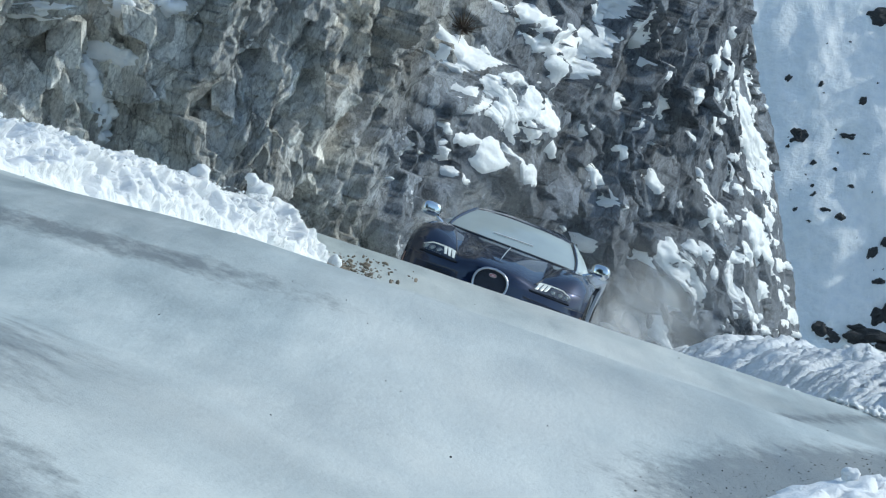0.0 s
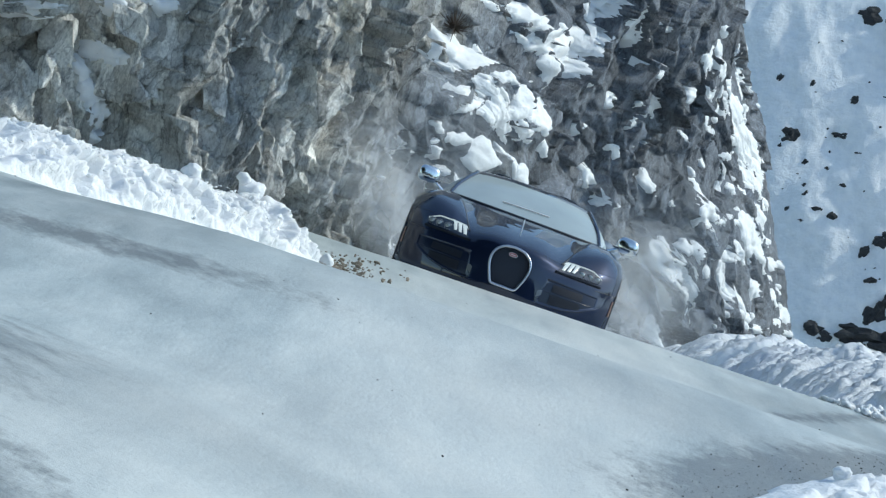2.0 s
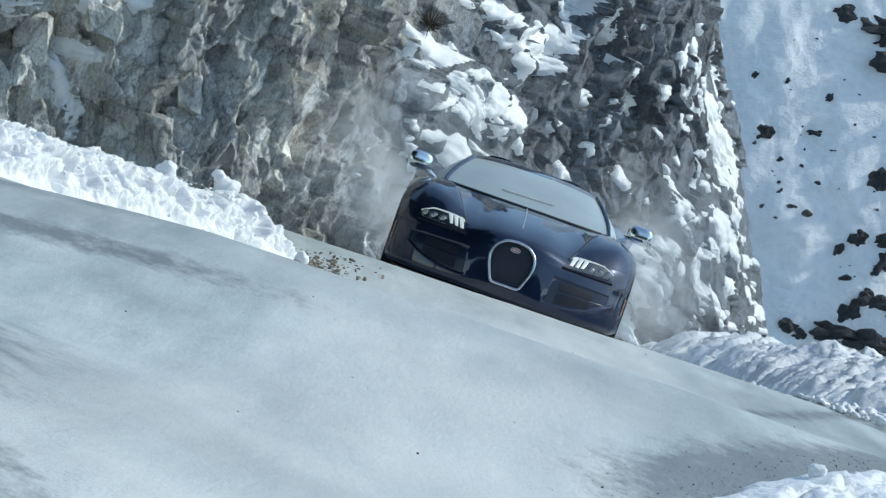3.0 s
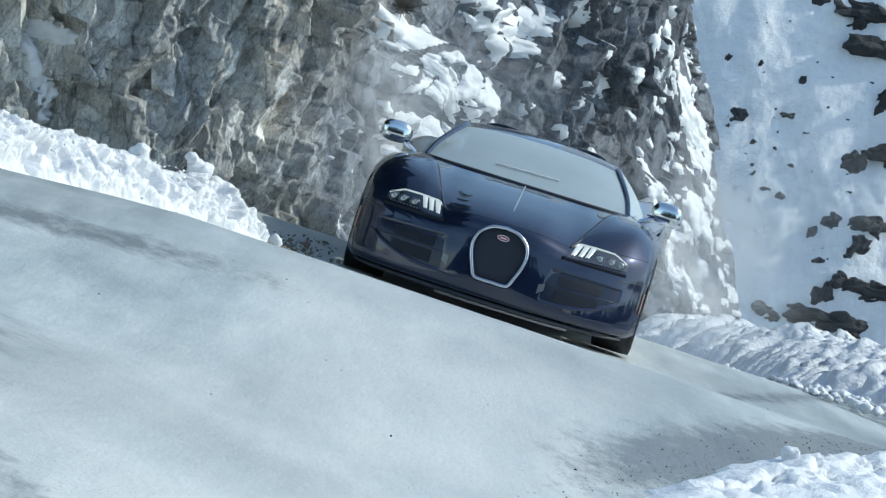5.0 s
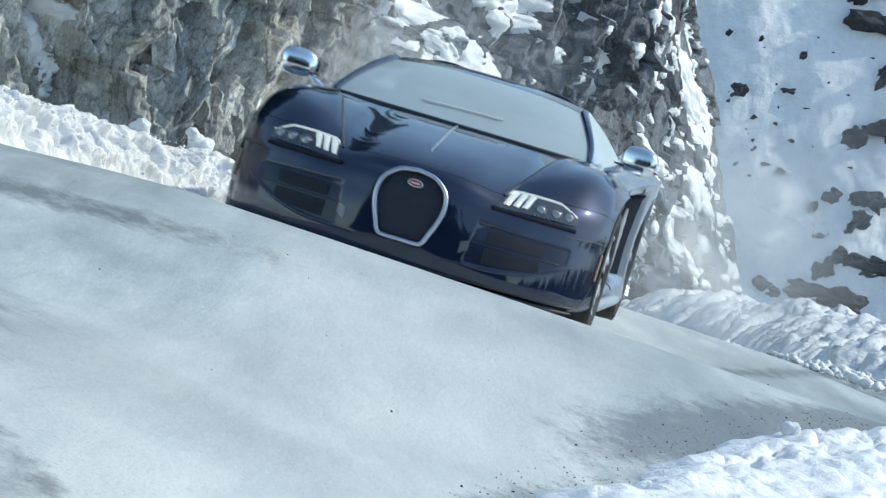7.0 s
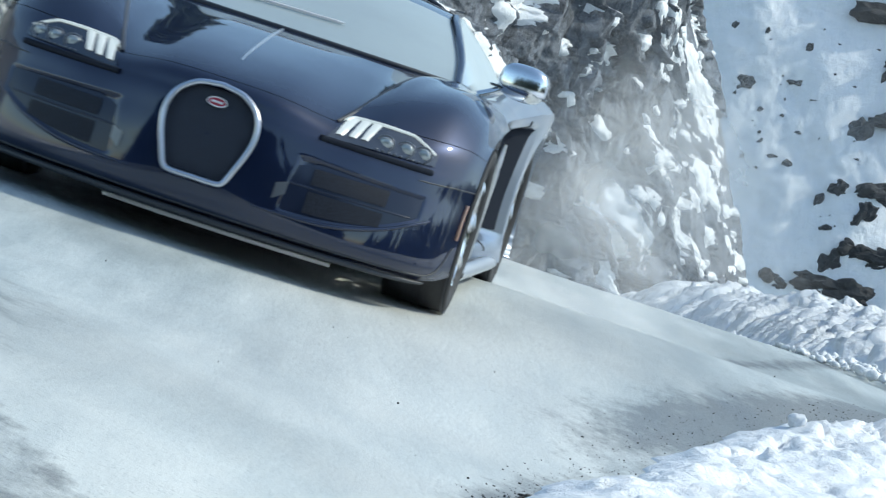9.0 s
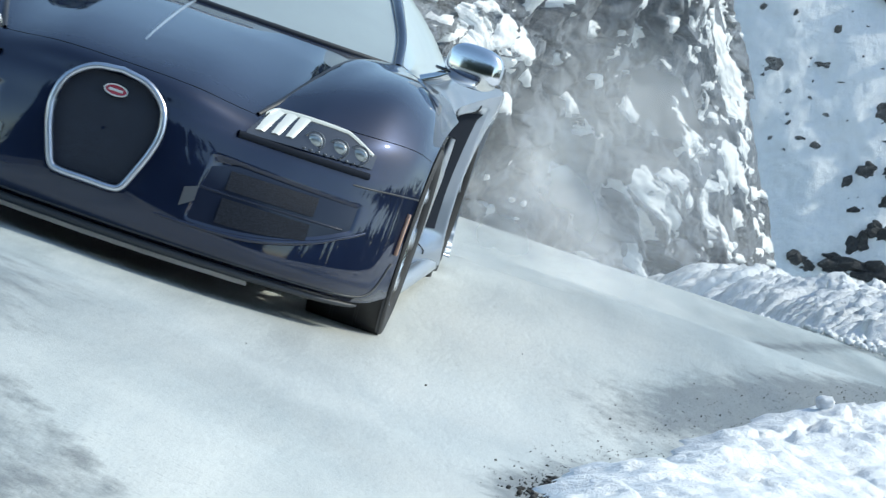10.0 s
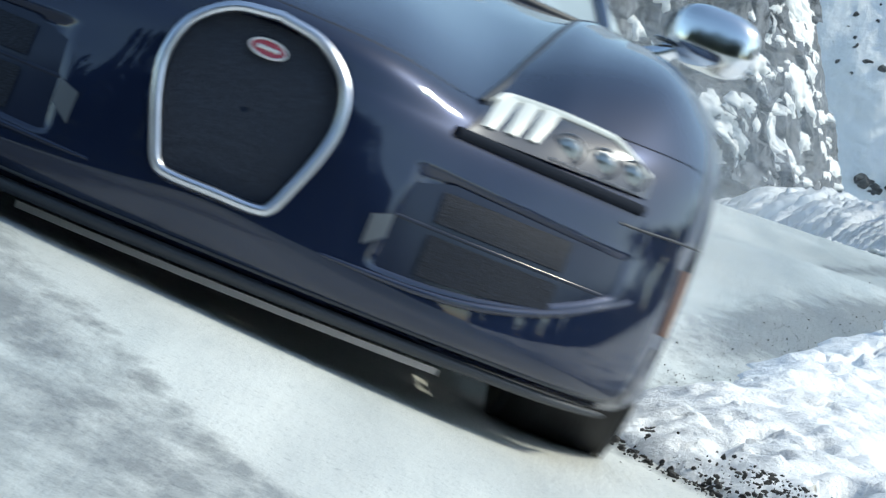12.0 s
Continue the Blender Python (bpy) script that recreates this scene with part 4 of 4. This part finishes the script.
for sgn in (1, -1):
    skin_side = flank() * np.array([1, sgn, 1])
    part("wing_side", grid_mesh("wing_side", skin_side[:, :48], flip=sgn > 0), PAINT, sports_car)
    fl = part("flank", grid_mesh("flank", skin_side[:, 47:], flip=sgn > 0), SILVER, sports_car, "silver lower flank and door")
    part("haunch", grid_mesh("haunch", haunch() * np.array([1, sgn, 1]), flip=sgn > 0), SILVER, sports_car, "silver rear haunch")
    part("door_line", tube(skin_side[4:-2, 60] + np.array([0, 0.001 * sgn, 0]), 0.004), BLACK, fl)
    part("door_line", tube(skin_side[4:-2, 136] + np.array([0, 0.001 * sgn, 0]), 0.004), BLACK, fl)
    part("sill", tube([(x, 0.955 * sgn, 0.145) for x in np.linspace(-0.42, -2.30, 12)], 0.035), SATIN, fl, "bright metal sill")
    out_ = np.array([0.004, 0.004 * sgn, 0])
    part("side_scoop", grid_mesh("side_scoop", skin_side[11:50, 46:155] + out_, flip=sgn > 0), SCOOP_BLACK, fl, "dark side air outlet")
    rim_ = [(-0.47 - 0.42 * f ** 2, (0.982 - 0.035 * f) * sgn, 0.70 - 0.50 * f) for f in np.linspace(0, 1, 24)]
    part("scoop_blade", tube(rim_, 0.010 + 0.014 * np.sin(np.linspace(0.2, 2.9, 24))), SATIN, fl, "bright curved blade")
    # mirror
    mir = part("mirror", blob((0.13, 0.205, 0.15), (-0.66, 0.965 * sgn, 0.955), (0, -8, -12 * sgn), 2.9), CHROME, sports_car, "polished door mirror")
    part("mirror_stalk", tube([(-0.66, 0.90 * sgn, 0.915), (-0.655, 0.855 * sgn, 0.88), (-0.65, 0.80 * sgn, 0.85)], 0.022), CHROME, mir)
    part("mirror_lens", blob((0.02, 0.20, 0.105), (-0.732, 0.955 * sgn, 0.958), (0, -8, -12 * sgn), 3.0), GLOSS_BLACK, mir)
    part("mirror_trim", tube([(-0.66 + 0.055 * math.sin(b) - 0.01, (0.955 + 0.118 * math.cos(b)) * sgn, 0.915) for b in np.linspace(-0.2, 3.3, 16)], 0.006), GLOSS_BLACK, mir)
tail_w, tail_h = np.meshgrid(np.linspace(-1, 1, 30), np.linspace(0, 1, 14))
part("tail", grid_mesh("tail", np.stack([-3.58 - 0.06 * np.sin(np.pi * tail_h) + 0.02 * tail_w ** 2, 0.86 * tail_w, 0.15 + tail_h * (0.57 + 0.07 * (1 - tail_w ** 2))], -1)), PAINT, sports_car)

# cabin
part("dashboard", box_part((0.30, 1.15, 0.10), (-0.80, 0, 0.845), 0.03), LEATHER, sports_car)
part("cabin_tub", box_part((1.9, 1.30, 0.40), (-1.55, 0, 0.56), 0.05), LEATHER, sports_car)
for sgn in (1, -1):
    part("seat", blob((0.16, 0.46, 0.62), (-1.72, 0.33 * sgn, 0.82), (0, -16, 0), 3.2), LEATHER, sports_car)
part("steering_wheel", tube([(-1.05 + 0.05 * math.sin(b), 0.33 + 0.17 * math.cos(b), 0.86 + 0.15 * math.sin(b)) for b in np.linspace(0, 2 * math.pi, 28, endpoint=False)], 0.012, closed=True), LEATHER, sports_car)

# wheels
WHEELS = []


def wheel(x, y, radius, width):
    hub = new("wheel")
    hub.parent = sports_car
    r, w = radius, width / 2
    part("tyre", lathe([(r - 0.085, -w * 0.86), (r - 0.05, -w), (r - 0.018, -w * 0.97), (r - 0.004, -w * 0.86), (r, -w * 0.4), (r, w * 0.4), (r - 0.004, w * 0.86),
                        (r - 0.018, w * 0.97), (r - 0.05, w), (r - 0.085, w * 0.86), (r - 0.10, 0), (r - 0.085, -w * 0.86)], 64), RUBBER, hub, "black tyre dusted with snow")
    for k in (-0.45, -0.15, 0.15, 0.45):
        part("tread_groove", lathe([(r + 0.001, (k - 0.02) * 2 * w), (r - 0.004, k * 2 * w), (r + 0.001, (k + 0.02) * 2 * w)], 48), BLACK, hub)
    part("rim", lathe([(r - 0.10, -w * 0.8), (r - 0.088, w * 0.82), (r - 0.10, w * 0.84), (r - 0.115, w * 0.5), (r - 0.115, -w * 0.8)], 48), CHROME, hub)
    sg = 1 if y > 0 else -1
    for k in range(8):
        b = 2 * math.pi * k / 8
        part("spoke", tube([((0.05 + (r - 0.16) * f) * math.cos(b), sg * w * (0.45 + 0.3 * f), (0.05 + (r - 0.16) * f) * math.sin(b)) for f in (0, 0.5, 1)], [0.022, 0.018, 0.026]), CHROME, hub)
    part("hub_cap", blob((0.12, 0.05, 0.12), (0, sg * w * 0.5, 0)), CHROME, hub)
    WHEELS.append((hub, x, y, radius))


for sgn in (1, -1):
    wheel(0.0, 0.862 * sgn, 0.34, 0.27)
    wheel(-2.71, 0.805 * sgn, 0.355, 0.33)
    for wx in (0.0, -2.71):
        part("wheel_well", box_part((0.60, 0.05, 0.50), (wx, 0.64 * sgn, 0.40), 0.01), BLACK, sports_car)
        part("axle", box_part((0.08, 0.70, 0.08), (wx, 0.45 * sgn, 0.34), 0.02), BLACK, sports_car)
GRAVEL = material('brown_gravel', 0.9, 0, (0.24, 0.20, 0.155))


snow_patch(3.26, 1.81, 0.48, 0.22, 28)
snow_patch(3.62, 2.18, 0.23, 0.26, 18)
snow_patch(3.83, 2.32, 0.26, 0.29, 38)
snow_patch(3.61, 1.36, 0.16, 0.31, 30)
snow_patch(3.68, 1.16, 0.20, 0.30, 23)
snow_patch(3.75, 0.93, 0.22, 0.36, 18)
snow_patch(3.75, 0.68, 0.26, 0.22, 18)
snow_patch(3.66, 1.64, 0.29, 0.18, 10)
snow_patch(3.71, 1.63, 0.18, 0.16, 18)
snow_patch(4.27, 2.25, 0.09, 0.22, 8)
snow_patch(6.43, 3.95, 0.22, 0.15, 18)
snow_patch(6.61, 4.00, 0.34, 0.26, 33)
snow_patch(6.89, 3.89, 0.92, 0.71, 23)
snow_patch(7.10, 4.08, 0.48, 0.48, 38)
snow_patch(6.83, 3.48, 0.31, 0.38, 18)
snow_patch(6.30, 3.20, 0.45, 0.54, 38)
snow_patch(6.31, 2.91, 0.22, 0.63, 40)
snow_patch(6.40, 2.67, 0.31, 0.71, 38)
snow_patch(6.58, 2.53, 0.13, 0.30, 26)
snow_patch(6.21, 2.59, 0.42, 0.35, 43)
snow_patch(6.33, 2.49, 0.15, 0.48, 28)
snow_patch(6.17, 2.09, 0.32, 0.26, 53)
snow_patch(6.33, 2.01, 0.40, 0.44, 53)
snow_patch(6.55, 2.10, 0.13, 0.40, 26)
snow_patch(6.57, 2.89, 0.49, 0.42, 43)
snow_patch(6.64, 2.80, 0.35, 0.50, 33)
snow_patch(6.79, 2.46, 0.21, 0.32, 33)
snow_patch(6.63, 1.99, 0.28, 0.30, 8)
snow_patch(6.17, 1.64, 0.12, 0.20, 18)
snow_patch(6.33, 3.15, 0.26, 0.18, 28)
snow_patch(7.20, 4.67, 0.27, 0.52, 28)
snow_patch(7.31, 4.41, 0.16, 0.32, 26)
snow_patch(7.12, 4.52, 0.16, 0.24, 18)
snow_patch(7.14, 4.24, 0.13, 0.22, 13)
snow_patch(7.48, 4.70, 0.14, 0.12, 18)
snow_patch(7.39, 4.02, 0.20, 0.30, 28)
snow_patch(7.47, 4.08, 0.11, 0.24, 18)
snow_patch(7.23, 3.49, 0.14, 0.12, 18)
snow_patch(7.56, 3.56, 0.18, 0.36, 26)
snow_patch(7.74, 3.94, 0.34, 0.24, 3)
snow_patch(7.93, 4.50, 0.28, 0.49, 8)
snow_patch(8.19, 5.11, 0.17, 0.15, 18)
snow_patch(7.28, 2.80, 0.13, 0.22, 28)
snow_patch(7.22, 2.34, 0.16, 0.35, 18)
snow_patch(7.68, 2.58, 0.14, 0.32, 18)
snow_patch(8.11, 2.94, 0.10, 0.15, 18)
snow_patch(8.21, 4.53, 0.25, 0.50, 28)
snow_patch(8.29, 3.96, 0.27, 0.77, 30)
snow_patch(9.56, 4.29, 0.35, 0.92, 33)
snow_patch(9.86, 3.98, 0.42, 0.94, 33)
snow_patch(8.73, 3.25, 0.31, 0.78, 30)
snow_patch(10.30, 3.68, 0.40, 0.80, 30)
snow_patch(8.19, 2.55, 0.38, 0.68, 26)
snow_patch(9.97, 2.86, 0.42, 0.84, 30)
snow_patch(10.32, 2.64, 0.24, 0.42, 28)
snow_patch(9.47, 2.41, 0.28, 0.53, 26)
snow_patch(7.72, 1.59, 0.47, 0.55, 33)
snow_patch(7.81, 1.21, 0.37, 0.68, 38)
snow_patch(7.69, 1.52, 0.21, 0.37, 23)
snow_patch(7.74, 0.61, 0.27, 0.53, 26)
snow_patch(7.92, 1.84, 0.29, 0.24, 28)
snow_patch(7.96, 1.26, 0.14, 0.91, 30)
snow_patch(8.24, 1.67, 0.21, 0.41, 33)
snow_patch(8.85, 1.65, 0.31, 0.78, 33)
snow_patch(9.01, 1.46, 0.15, 0.39, 23)
snow_patch(9.43, 2.37, 0.38, 0.63, 28)
snow_patch(9.07, 2.14, 0.21, 0.45, 28)
snow_patch(8.14, 4.82, 0.22, 0.33, 23)
snow_patch(10.22, 4.98, 0.28, 0.43, 28)
snow_patch(10.12, 3.48, 0.20, 0.56, 28)
snow_patch(10.10, 2.11, 0.24, 0.56, 28)
snow_patch(10.05, 3.29, 0.18, 0.65, 26)
snow_patch(8.05, 2.37, 0.15, 0.30, 18)
snow_patch(7.84, 1.86, 0.13, 0.20, 18)
stone(7.04, 3.69, 0.13)
stone(5.82, 4.94, 0.24)
stone(7.83, 3.19, 0.19)
stone(6.79, 5.27, 0.15)
stone(6.27, 4.54, 0.09)
stone(6.18, 3.56, 0.09)
stone(6.75, 3.74, 0.10)
stone(6.85, 6.01, 0.13)
stone(5.32, 5.97, 0.11)
stone(5.97, 6.06, 0.09)
stone(6.70, 7.75, 0.33)
stone(5.70, 4.69, 0.07)
stone(7.29, 1.51, 0.26)
stone(7.56, 1.43, 0.21)
stone(8.20, 1.65, 0.43)
stone(8.33, 2.14, 0.36)
stone(8.01, 1.75, 0.24)
stone(8.87, 1.65, 0.53)
stone(8.22, 4.72, 0.39)
stone(7.75, 7.74, 0.66)
stone(8.16, 7.04, 0.66)
stone(8.51, 6.09, 0.55)
stone(8.68, 3.16, 0.36)
stone(8.61, 2.47, 0.36)
stone(8.84, 3.67, 0.47)
stone(9.31, 2.47, 0.54)
stone(8.11, 3.54, 0.26)
stone(8.11, 2.74, 0.17)
stone(7.60, 7.45, 0.44)
stone(8.90, 5.06, 0.54)
stone(6.43, 3.95, 0.08)
stone(6.70, 4.56, 0.07)
stone(7.08, 4.34, 0.08)
pebble = np.random.default_rng(33)
for k in range(30):
    stone(pebble.uniform(5.6, 9.2), pebble.uniform(2.2, 7.2), 0.02 + 0.05 * pebble.random() ** 2)
rock_block(3.90, 1.86, 0.69, 0.82, 312)
rock_block(3.74, 1.35, 0.25, 0.41, 200)
rock_block(4.20, 1.59, 0.26, 0.39, 400)
rock_block(3.68, 2.03, 0.39, 0.33, 230)
rock_block(3.42, 1.61, 0.32, 0.51, 120)
dry_bush(6.26, 3.49, 0.30)

# small dabs caught in the cracks
dab = np.random.default_rng(12)
for k in range(70):
    s, z = dab.uniform(5.7, 9.2), 0
    z = dab.uniform(0.4, 1.5 + 1.15 * (s - 5.2))
    w = 0.04 + 0.11 * dab.random() ** 2
    snow_patch(s, z, w, w * dab.uniform(0.8, 1.9), dab.uniform(-10, 30))

for k in range(130):
    s = dab.uniform(8.45, 10.9)
    z = dab.uniform(0.5, 5.6)
    w = 0.06 + 0.15 * dab.random() ** 2
    snow_patch(s, z, w, w * dab.uniform(0.9, 2.0), dab.uniform(-10, 30))

# lumps on the inner bank
snow_lump(-1.54, 24.0, 0.02, 0.12, 1)
snow_lump(-1.08, 25.3, 0.0, 0.18, 2)
snow_lump(-1.22, 25.15, 0.0, 0.15, 3)
snow_lump(-1.28, 25.1, 0.09, 0.09, 4)
snow_lump(-0.92, 25.4, 0.0, 0.13, 7)
snow_lump(-0.64, 25.6, 0.0, 0.10, 5)
snow_lump(1.74, 15.0, 0.0, 0.07, 6)

rng = np.random.default_rng(3)
places = []
for k in range(3600):
    t = rng.random()
    y = 27 + 19 * t ** 1.4
    x = np.interp(y, [25, 28.5, 32, 38, 48], [5.8, 3.8, 3.15, 3.0, 3.0]) - 0.40 + abs(rng.normal(0, 0.36))
    size = 0.016 + 0.085 * rng.random() ** 4
    places.append((x, y, float(road_height(x, y)) + 0.3 * size + max(0, x - 3.3) * 0.1, size))
scatter("snow_rubble", places, SNOW, "broken crusts of snow along the foot of the bank", "snow rubble", 0.7)
places = []
for k in range(220):
    t = rng.random()
    y, x = 20 + 4.7 * t, 0
    x = np.interp(y, [15, 20.5, 23, 25.3], [-4.4, -2.36, -1.45, -0.56]) + rng.normal(-0.35, 0.28)
    size = 0.012 + 0.04 * rng.random() ** 3
    q = (np.interp(y, [15, 20.5, 23, 25.3], [-4.4, -2.36, -1.45, -0.56]) - x) / 1.15
    places.append((x, y, float(road_height(x, y)) + (0.30 * math.sin(math.pi * min(1, max(0, q)) ** 0.72) ** 0.95 if q > 0 else 0) - 0.01, size))
scatter("snow_crumbs", places, SNOW, "small crumbs of snow on the bank", "snow rubble")
places = []
for k in range(1100):
    y = 7.3 + 11 * rng.random() ** 1.2
    x = float(eased(y, FORE_Y, FORE_X)) - abs(rng.normal(0, 0.07 + 0.012 * (y - 7))) + 0.05
    size = 0.002 + 0.006 * rng.random() ** 3
    places.append((x, y, float(road_height(x, y)) + 0.2 * size, size))
for k in range(500):
    y = 7.0 + 3.2 * rng.random()
    x = float(eased(y, FORE_Y, FORE_X)) + rng.normal(-0.015, 0.025)
    size = 0.005 + 0.016 * rng.random() ** 3
    places.append((x, y, float(road_height(x, y)) + 0.3 * size, size))
for k in range(2400):
    f = rng.random()
    x, y = 0.60 + 0.17 * f + rng.normal(0, 0.010 + 0.012 * f), 9.15 - 0.60 * f + rng.normal(0, 0.07)
    places.append((x, y, float(road_height(x, y)) + rng.uniform(-0.01, 0.035) * (1 - 0.5 * f), 0.004 + 0.018 * rng.random() ** 3))
for k in range(260):
    y = 8.25 + rng.normal(0, 0.16)
    x = float(eased(y, FORE_Y, FORE_X)) + 0.05 + rng.normal(0, 0.03)
    places.append((x, y, float(road_height(x, y)) + rng.uniform(0.02, 0.09), 0.004 + 0.014 * rng.random() ** 3))
scatter("grit", places, DIRT, "dark grit and soil along the snow's edge", "grit", smooth=False)
places = []
for k in range(420):
    y = 26.0 + rng.normal(0, 0.7)
    x = -0.62 + rng.normal(0, 0.16) + 0.10 * (y - 26)
    size = 0.010 + 0.035 * rng.random() ** 4
    places.append((x, y, float(road_height(x, y)) + 0.25 * size, size))
scatter("gravel", places, GRAVEL, "brown gravel at the end of the snow bank", "gravel", smooth=False)
places = [(float(x), float(y), float(road_height(x, y)) + 0.003, float(sz)) for x, y, sz in zip(rng.uniform(-2.5, 3, 60), rng.uniform(8, 30, 60), 0.004 + 0.010 * rng.random(60) ** 3)]
scatter("road_chips", places, DIRT, "scattered dark stone chips on the road", "stone chips", smooth=False)

stand = np.random.default_rng(21)
for k in range(12):
    x = -7.0 - 1.1 * k + stand.normal(0, 0.3)
    y = 54 + 0.12 * x + 7 * stand.random() ** 1.5
    conifer(x, y, 6.8 - 0.08 * (x + 3), stand.uniform(9, 13), 100 + k)
# two spruces on the inner side of the bend, their boughs reaching out high over the snow bank
for k, (x, y, h) in enumerate([(-4.3, 27.4, 8.2), (-4.5, 30.2, 9.0)]):
    tagged(conifer(x, y, -0.1, h, 140 + k, 0.90, 0.50), "tall spruce with wide boughs beside the snow bank", "tree", "trees on the inner side of the bend")
# an unseen wood behind the camera, added to darken what the car's front mirrors
seedling = conifer(-9, -27, -1.4, 14, 40)
tagged(seedling, "unseen dark green spruce added to darken the car's reflections", "tree", "wood behind the bend")
for k in range(84):
    x, y = -34 + 0.85 * k + rng.normal(0, 0.8), -27 - 7 * rng.random()
    copy_thing(seedling, Matrix.LocRotScale((x, y, -1.6), Euler((0, 0, k * 1.3)), Vector((1, 1, 1)) * rng.uniform(1.2, 1.6)))


# unseen row on the right, added to cover the bright horizon mirrored in the paint
for k in range(60):
    x, y = 44 + 9 * rng.random(), -22 + 1.35 * k
    copy_thing(seedling, Matrix.LocRotScale((x, y, -1.6), Euler((0, 0, k * 2.1)), Vector((1, 1, 1)) * rng.uniform(0.75, 1.0)))


# ---- snow dust whirled up behind the car ----
def dust_material():
    mat = bpy.data.materials.new("snow_dust")
    mat.use_nodes = True
    tree = mat.node_tree
    tree.nodes.remove(tree.nodes["Principled BSDF"])
    add = lambda kind: tree.nodes.new("ShaderNode" + kind)
    co, grad, noise_, ramp, mul, scat, clear, mixed = (add(k) for k in ("TexCoord", "TexGradient", "TexNoise", "ValToRGB", "Math", "BsdfTranslucent", "BsdfTransparent", "MixShader"))
    grad.gradient_type = "QUADRATIC_SPHERE"
    noise_.inputs["Scale"].default_value, noise_.inputs["Detail"].default_value = 1.6, 6
    ramp.color_ramp.elements[0].position, ramp.color_ramp.elements[1].position = 0.34, 0.75
    mul.operation = "MULTIPLY"
    scat.inputs["Color"].default_value = (0.86, 0.87, 0.88, 1)
    half = add("Math")
    half.operation = "MULTIPLY"
    half.inputs[1].default_value = 0.66
    for a, b in ((co.outputs["Object"], grad.inputs[0]), (co.outputs["Object"], noise_.inputs["Vector"]), (noise_.outputs[0], ramp.inputs[0]),
                 (ramp.outputs[0], mul.inputs[0]), (grad.outputs[1], mul.inputs[1]), (mul.outputs[0], half.inputs[0]), (half.outputs[0], mixed.inputs[0]),
                 (clear.outputs[0], mixed.inputs[1]), (scat.outputs[0], mixed.inputs[2]), (mixed.outputs[0], tree.nodes["Material Output"].inputs[0])):
        tree.links.new(a, b)
    return mat


DUST = dust_material()
snow_dust = tagged(new("snow_dust"), "thin cloud of snow dust trailing behind the car", "snow dust")


def puff(x, y, z, width, height, seed):
    """A bowed veil of dust, thin at its rim."""
    u, v = np.meshgrid(np.linspace(-1, 1, 24), np.linspace(-1, 1, 24))
    bow = 0.35 * fbm(u * 1.5 + seed, v * 1.5, 3, 0.5, seed) - 0.3 * (u ** 2 + v ** 2)
    ob = part("puff", grid_mesh("puff", np.stack([bow, u, v], -1)), DUST, snow_dust)
    ob.matrix_local = pose(x, y, z) @ Matrix.Diagonal((1.0, width, height, 1))
    ob.visible_shadow = False
    return ob


for k in range(4):
    for sg in (1, -1):
        puff(-(3.9 + 1.7 * k + 0.8 * (sg < 0)), sg * (1.0 + 0.18 * k) + 0.25, 0.30 + 0.25 * k, 0.95 + 0.30 * k, 0.85 + 0.24 * k, 2 * k + 3 + sg)
puff(-3.6, -1.25, 0.45, 0.55, 0.6, 31)
puff(-4.2, 1.45, 0.55, 0.8, 0.75, 35)


# ---- what moves ----
CAR_ROWS = [
    (0.0, pose(0.616, 41.435, 0.073, -2.32, 0.59, -94.40)),
    (1.5, pose(0.612, 36.784, 0.257, -2.0, 0.70, -91.2)),
    (2.5, pose(0.751, 33.857, 0.390, -1.2, 1.20, -90.4)),
    (3.2, pose(0.817, 31.465, 0.427, -0.57, 1.90, -90.51)),
    (4.0, pose(0.835, 29.15, 0.485, 0.20, 1.20, -91.7)),
    (4.8, pose(0.831, 26.877, 0.408, 0.97, 2.84, -93.18)),
    (5.5, pose(0.732, 24.957, 0.353, 1.46, 3.1, -94.43)),
    (6.5, pose(0.424, 22.069, 0.300, 1.83, 2.66, -96.08)),
    (7.2, pose(0.153, 20.263, 0.366, 1.80, 1.8, -96.62)),
    (8.0, pose(-0.205, 18.18, 0.435, 1.30, 0.90, -96.15)),
    (8.8, pose(-0.556, 16.095, 0.349, 0.60, 2.01, -95.40)),
    (9.5, pose(-0.825, 14.450, 0.241, -0.22, 2.51, -94.41)),
    (10.5, pose(-0.982, 12.162, 0.105, -1.0, 2.01, -91.66)),
    (11.2, pose(-0.876, 10.468, 0.098, -2.3, 0.65, -88.5)),
    (12.0, pose(-0.520, 8.392, 0.116, -3.9, -0.55, -85.90))]


def motions():
    walk(sports_car, CAR_ROWS)
    walk(snow_dust, CAR_ROWS)
    # the wheels roll as far as the car goes
    gone = np.concatenate([[0], np.cumsum([(b.translation - a.translation).length for (_, a), (_, b) in zip(CAR_ROWS, CAR_ROWS[1:])])])
    for hub, x, y, radius in WHEELS:
        rows = []
        for k in range(81):
            t = 0.15 * k
            way = float(eased(t, [r[0] for r in CAR_ROWS], gone))
            rows.append((t, pose(x, y, radius) @ Matrix.Rotation(way / radius, 4, "Y")))
        walk(hub, rows)


motions()
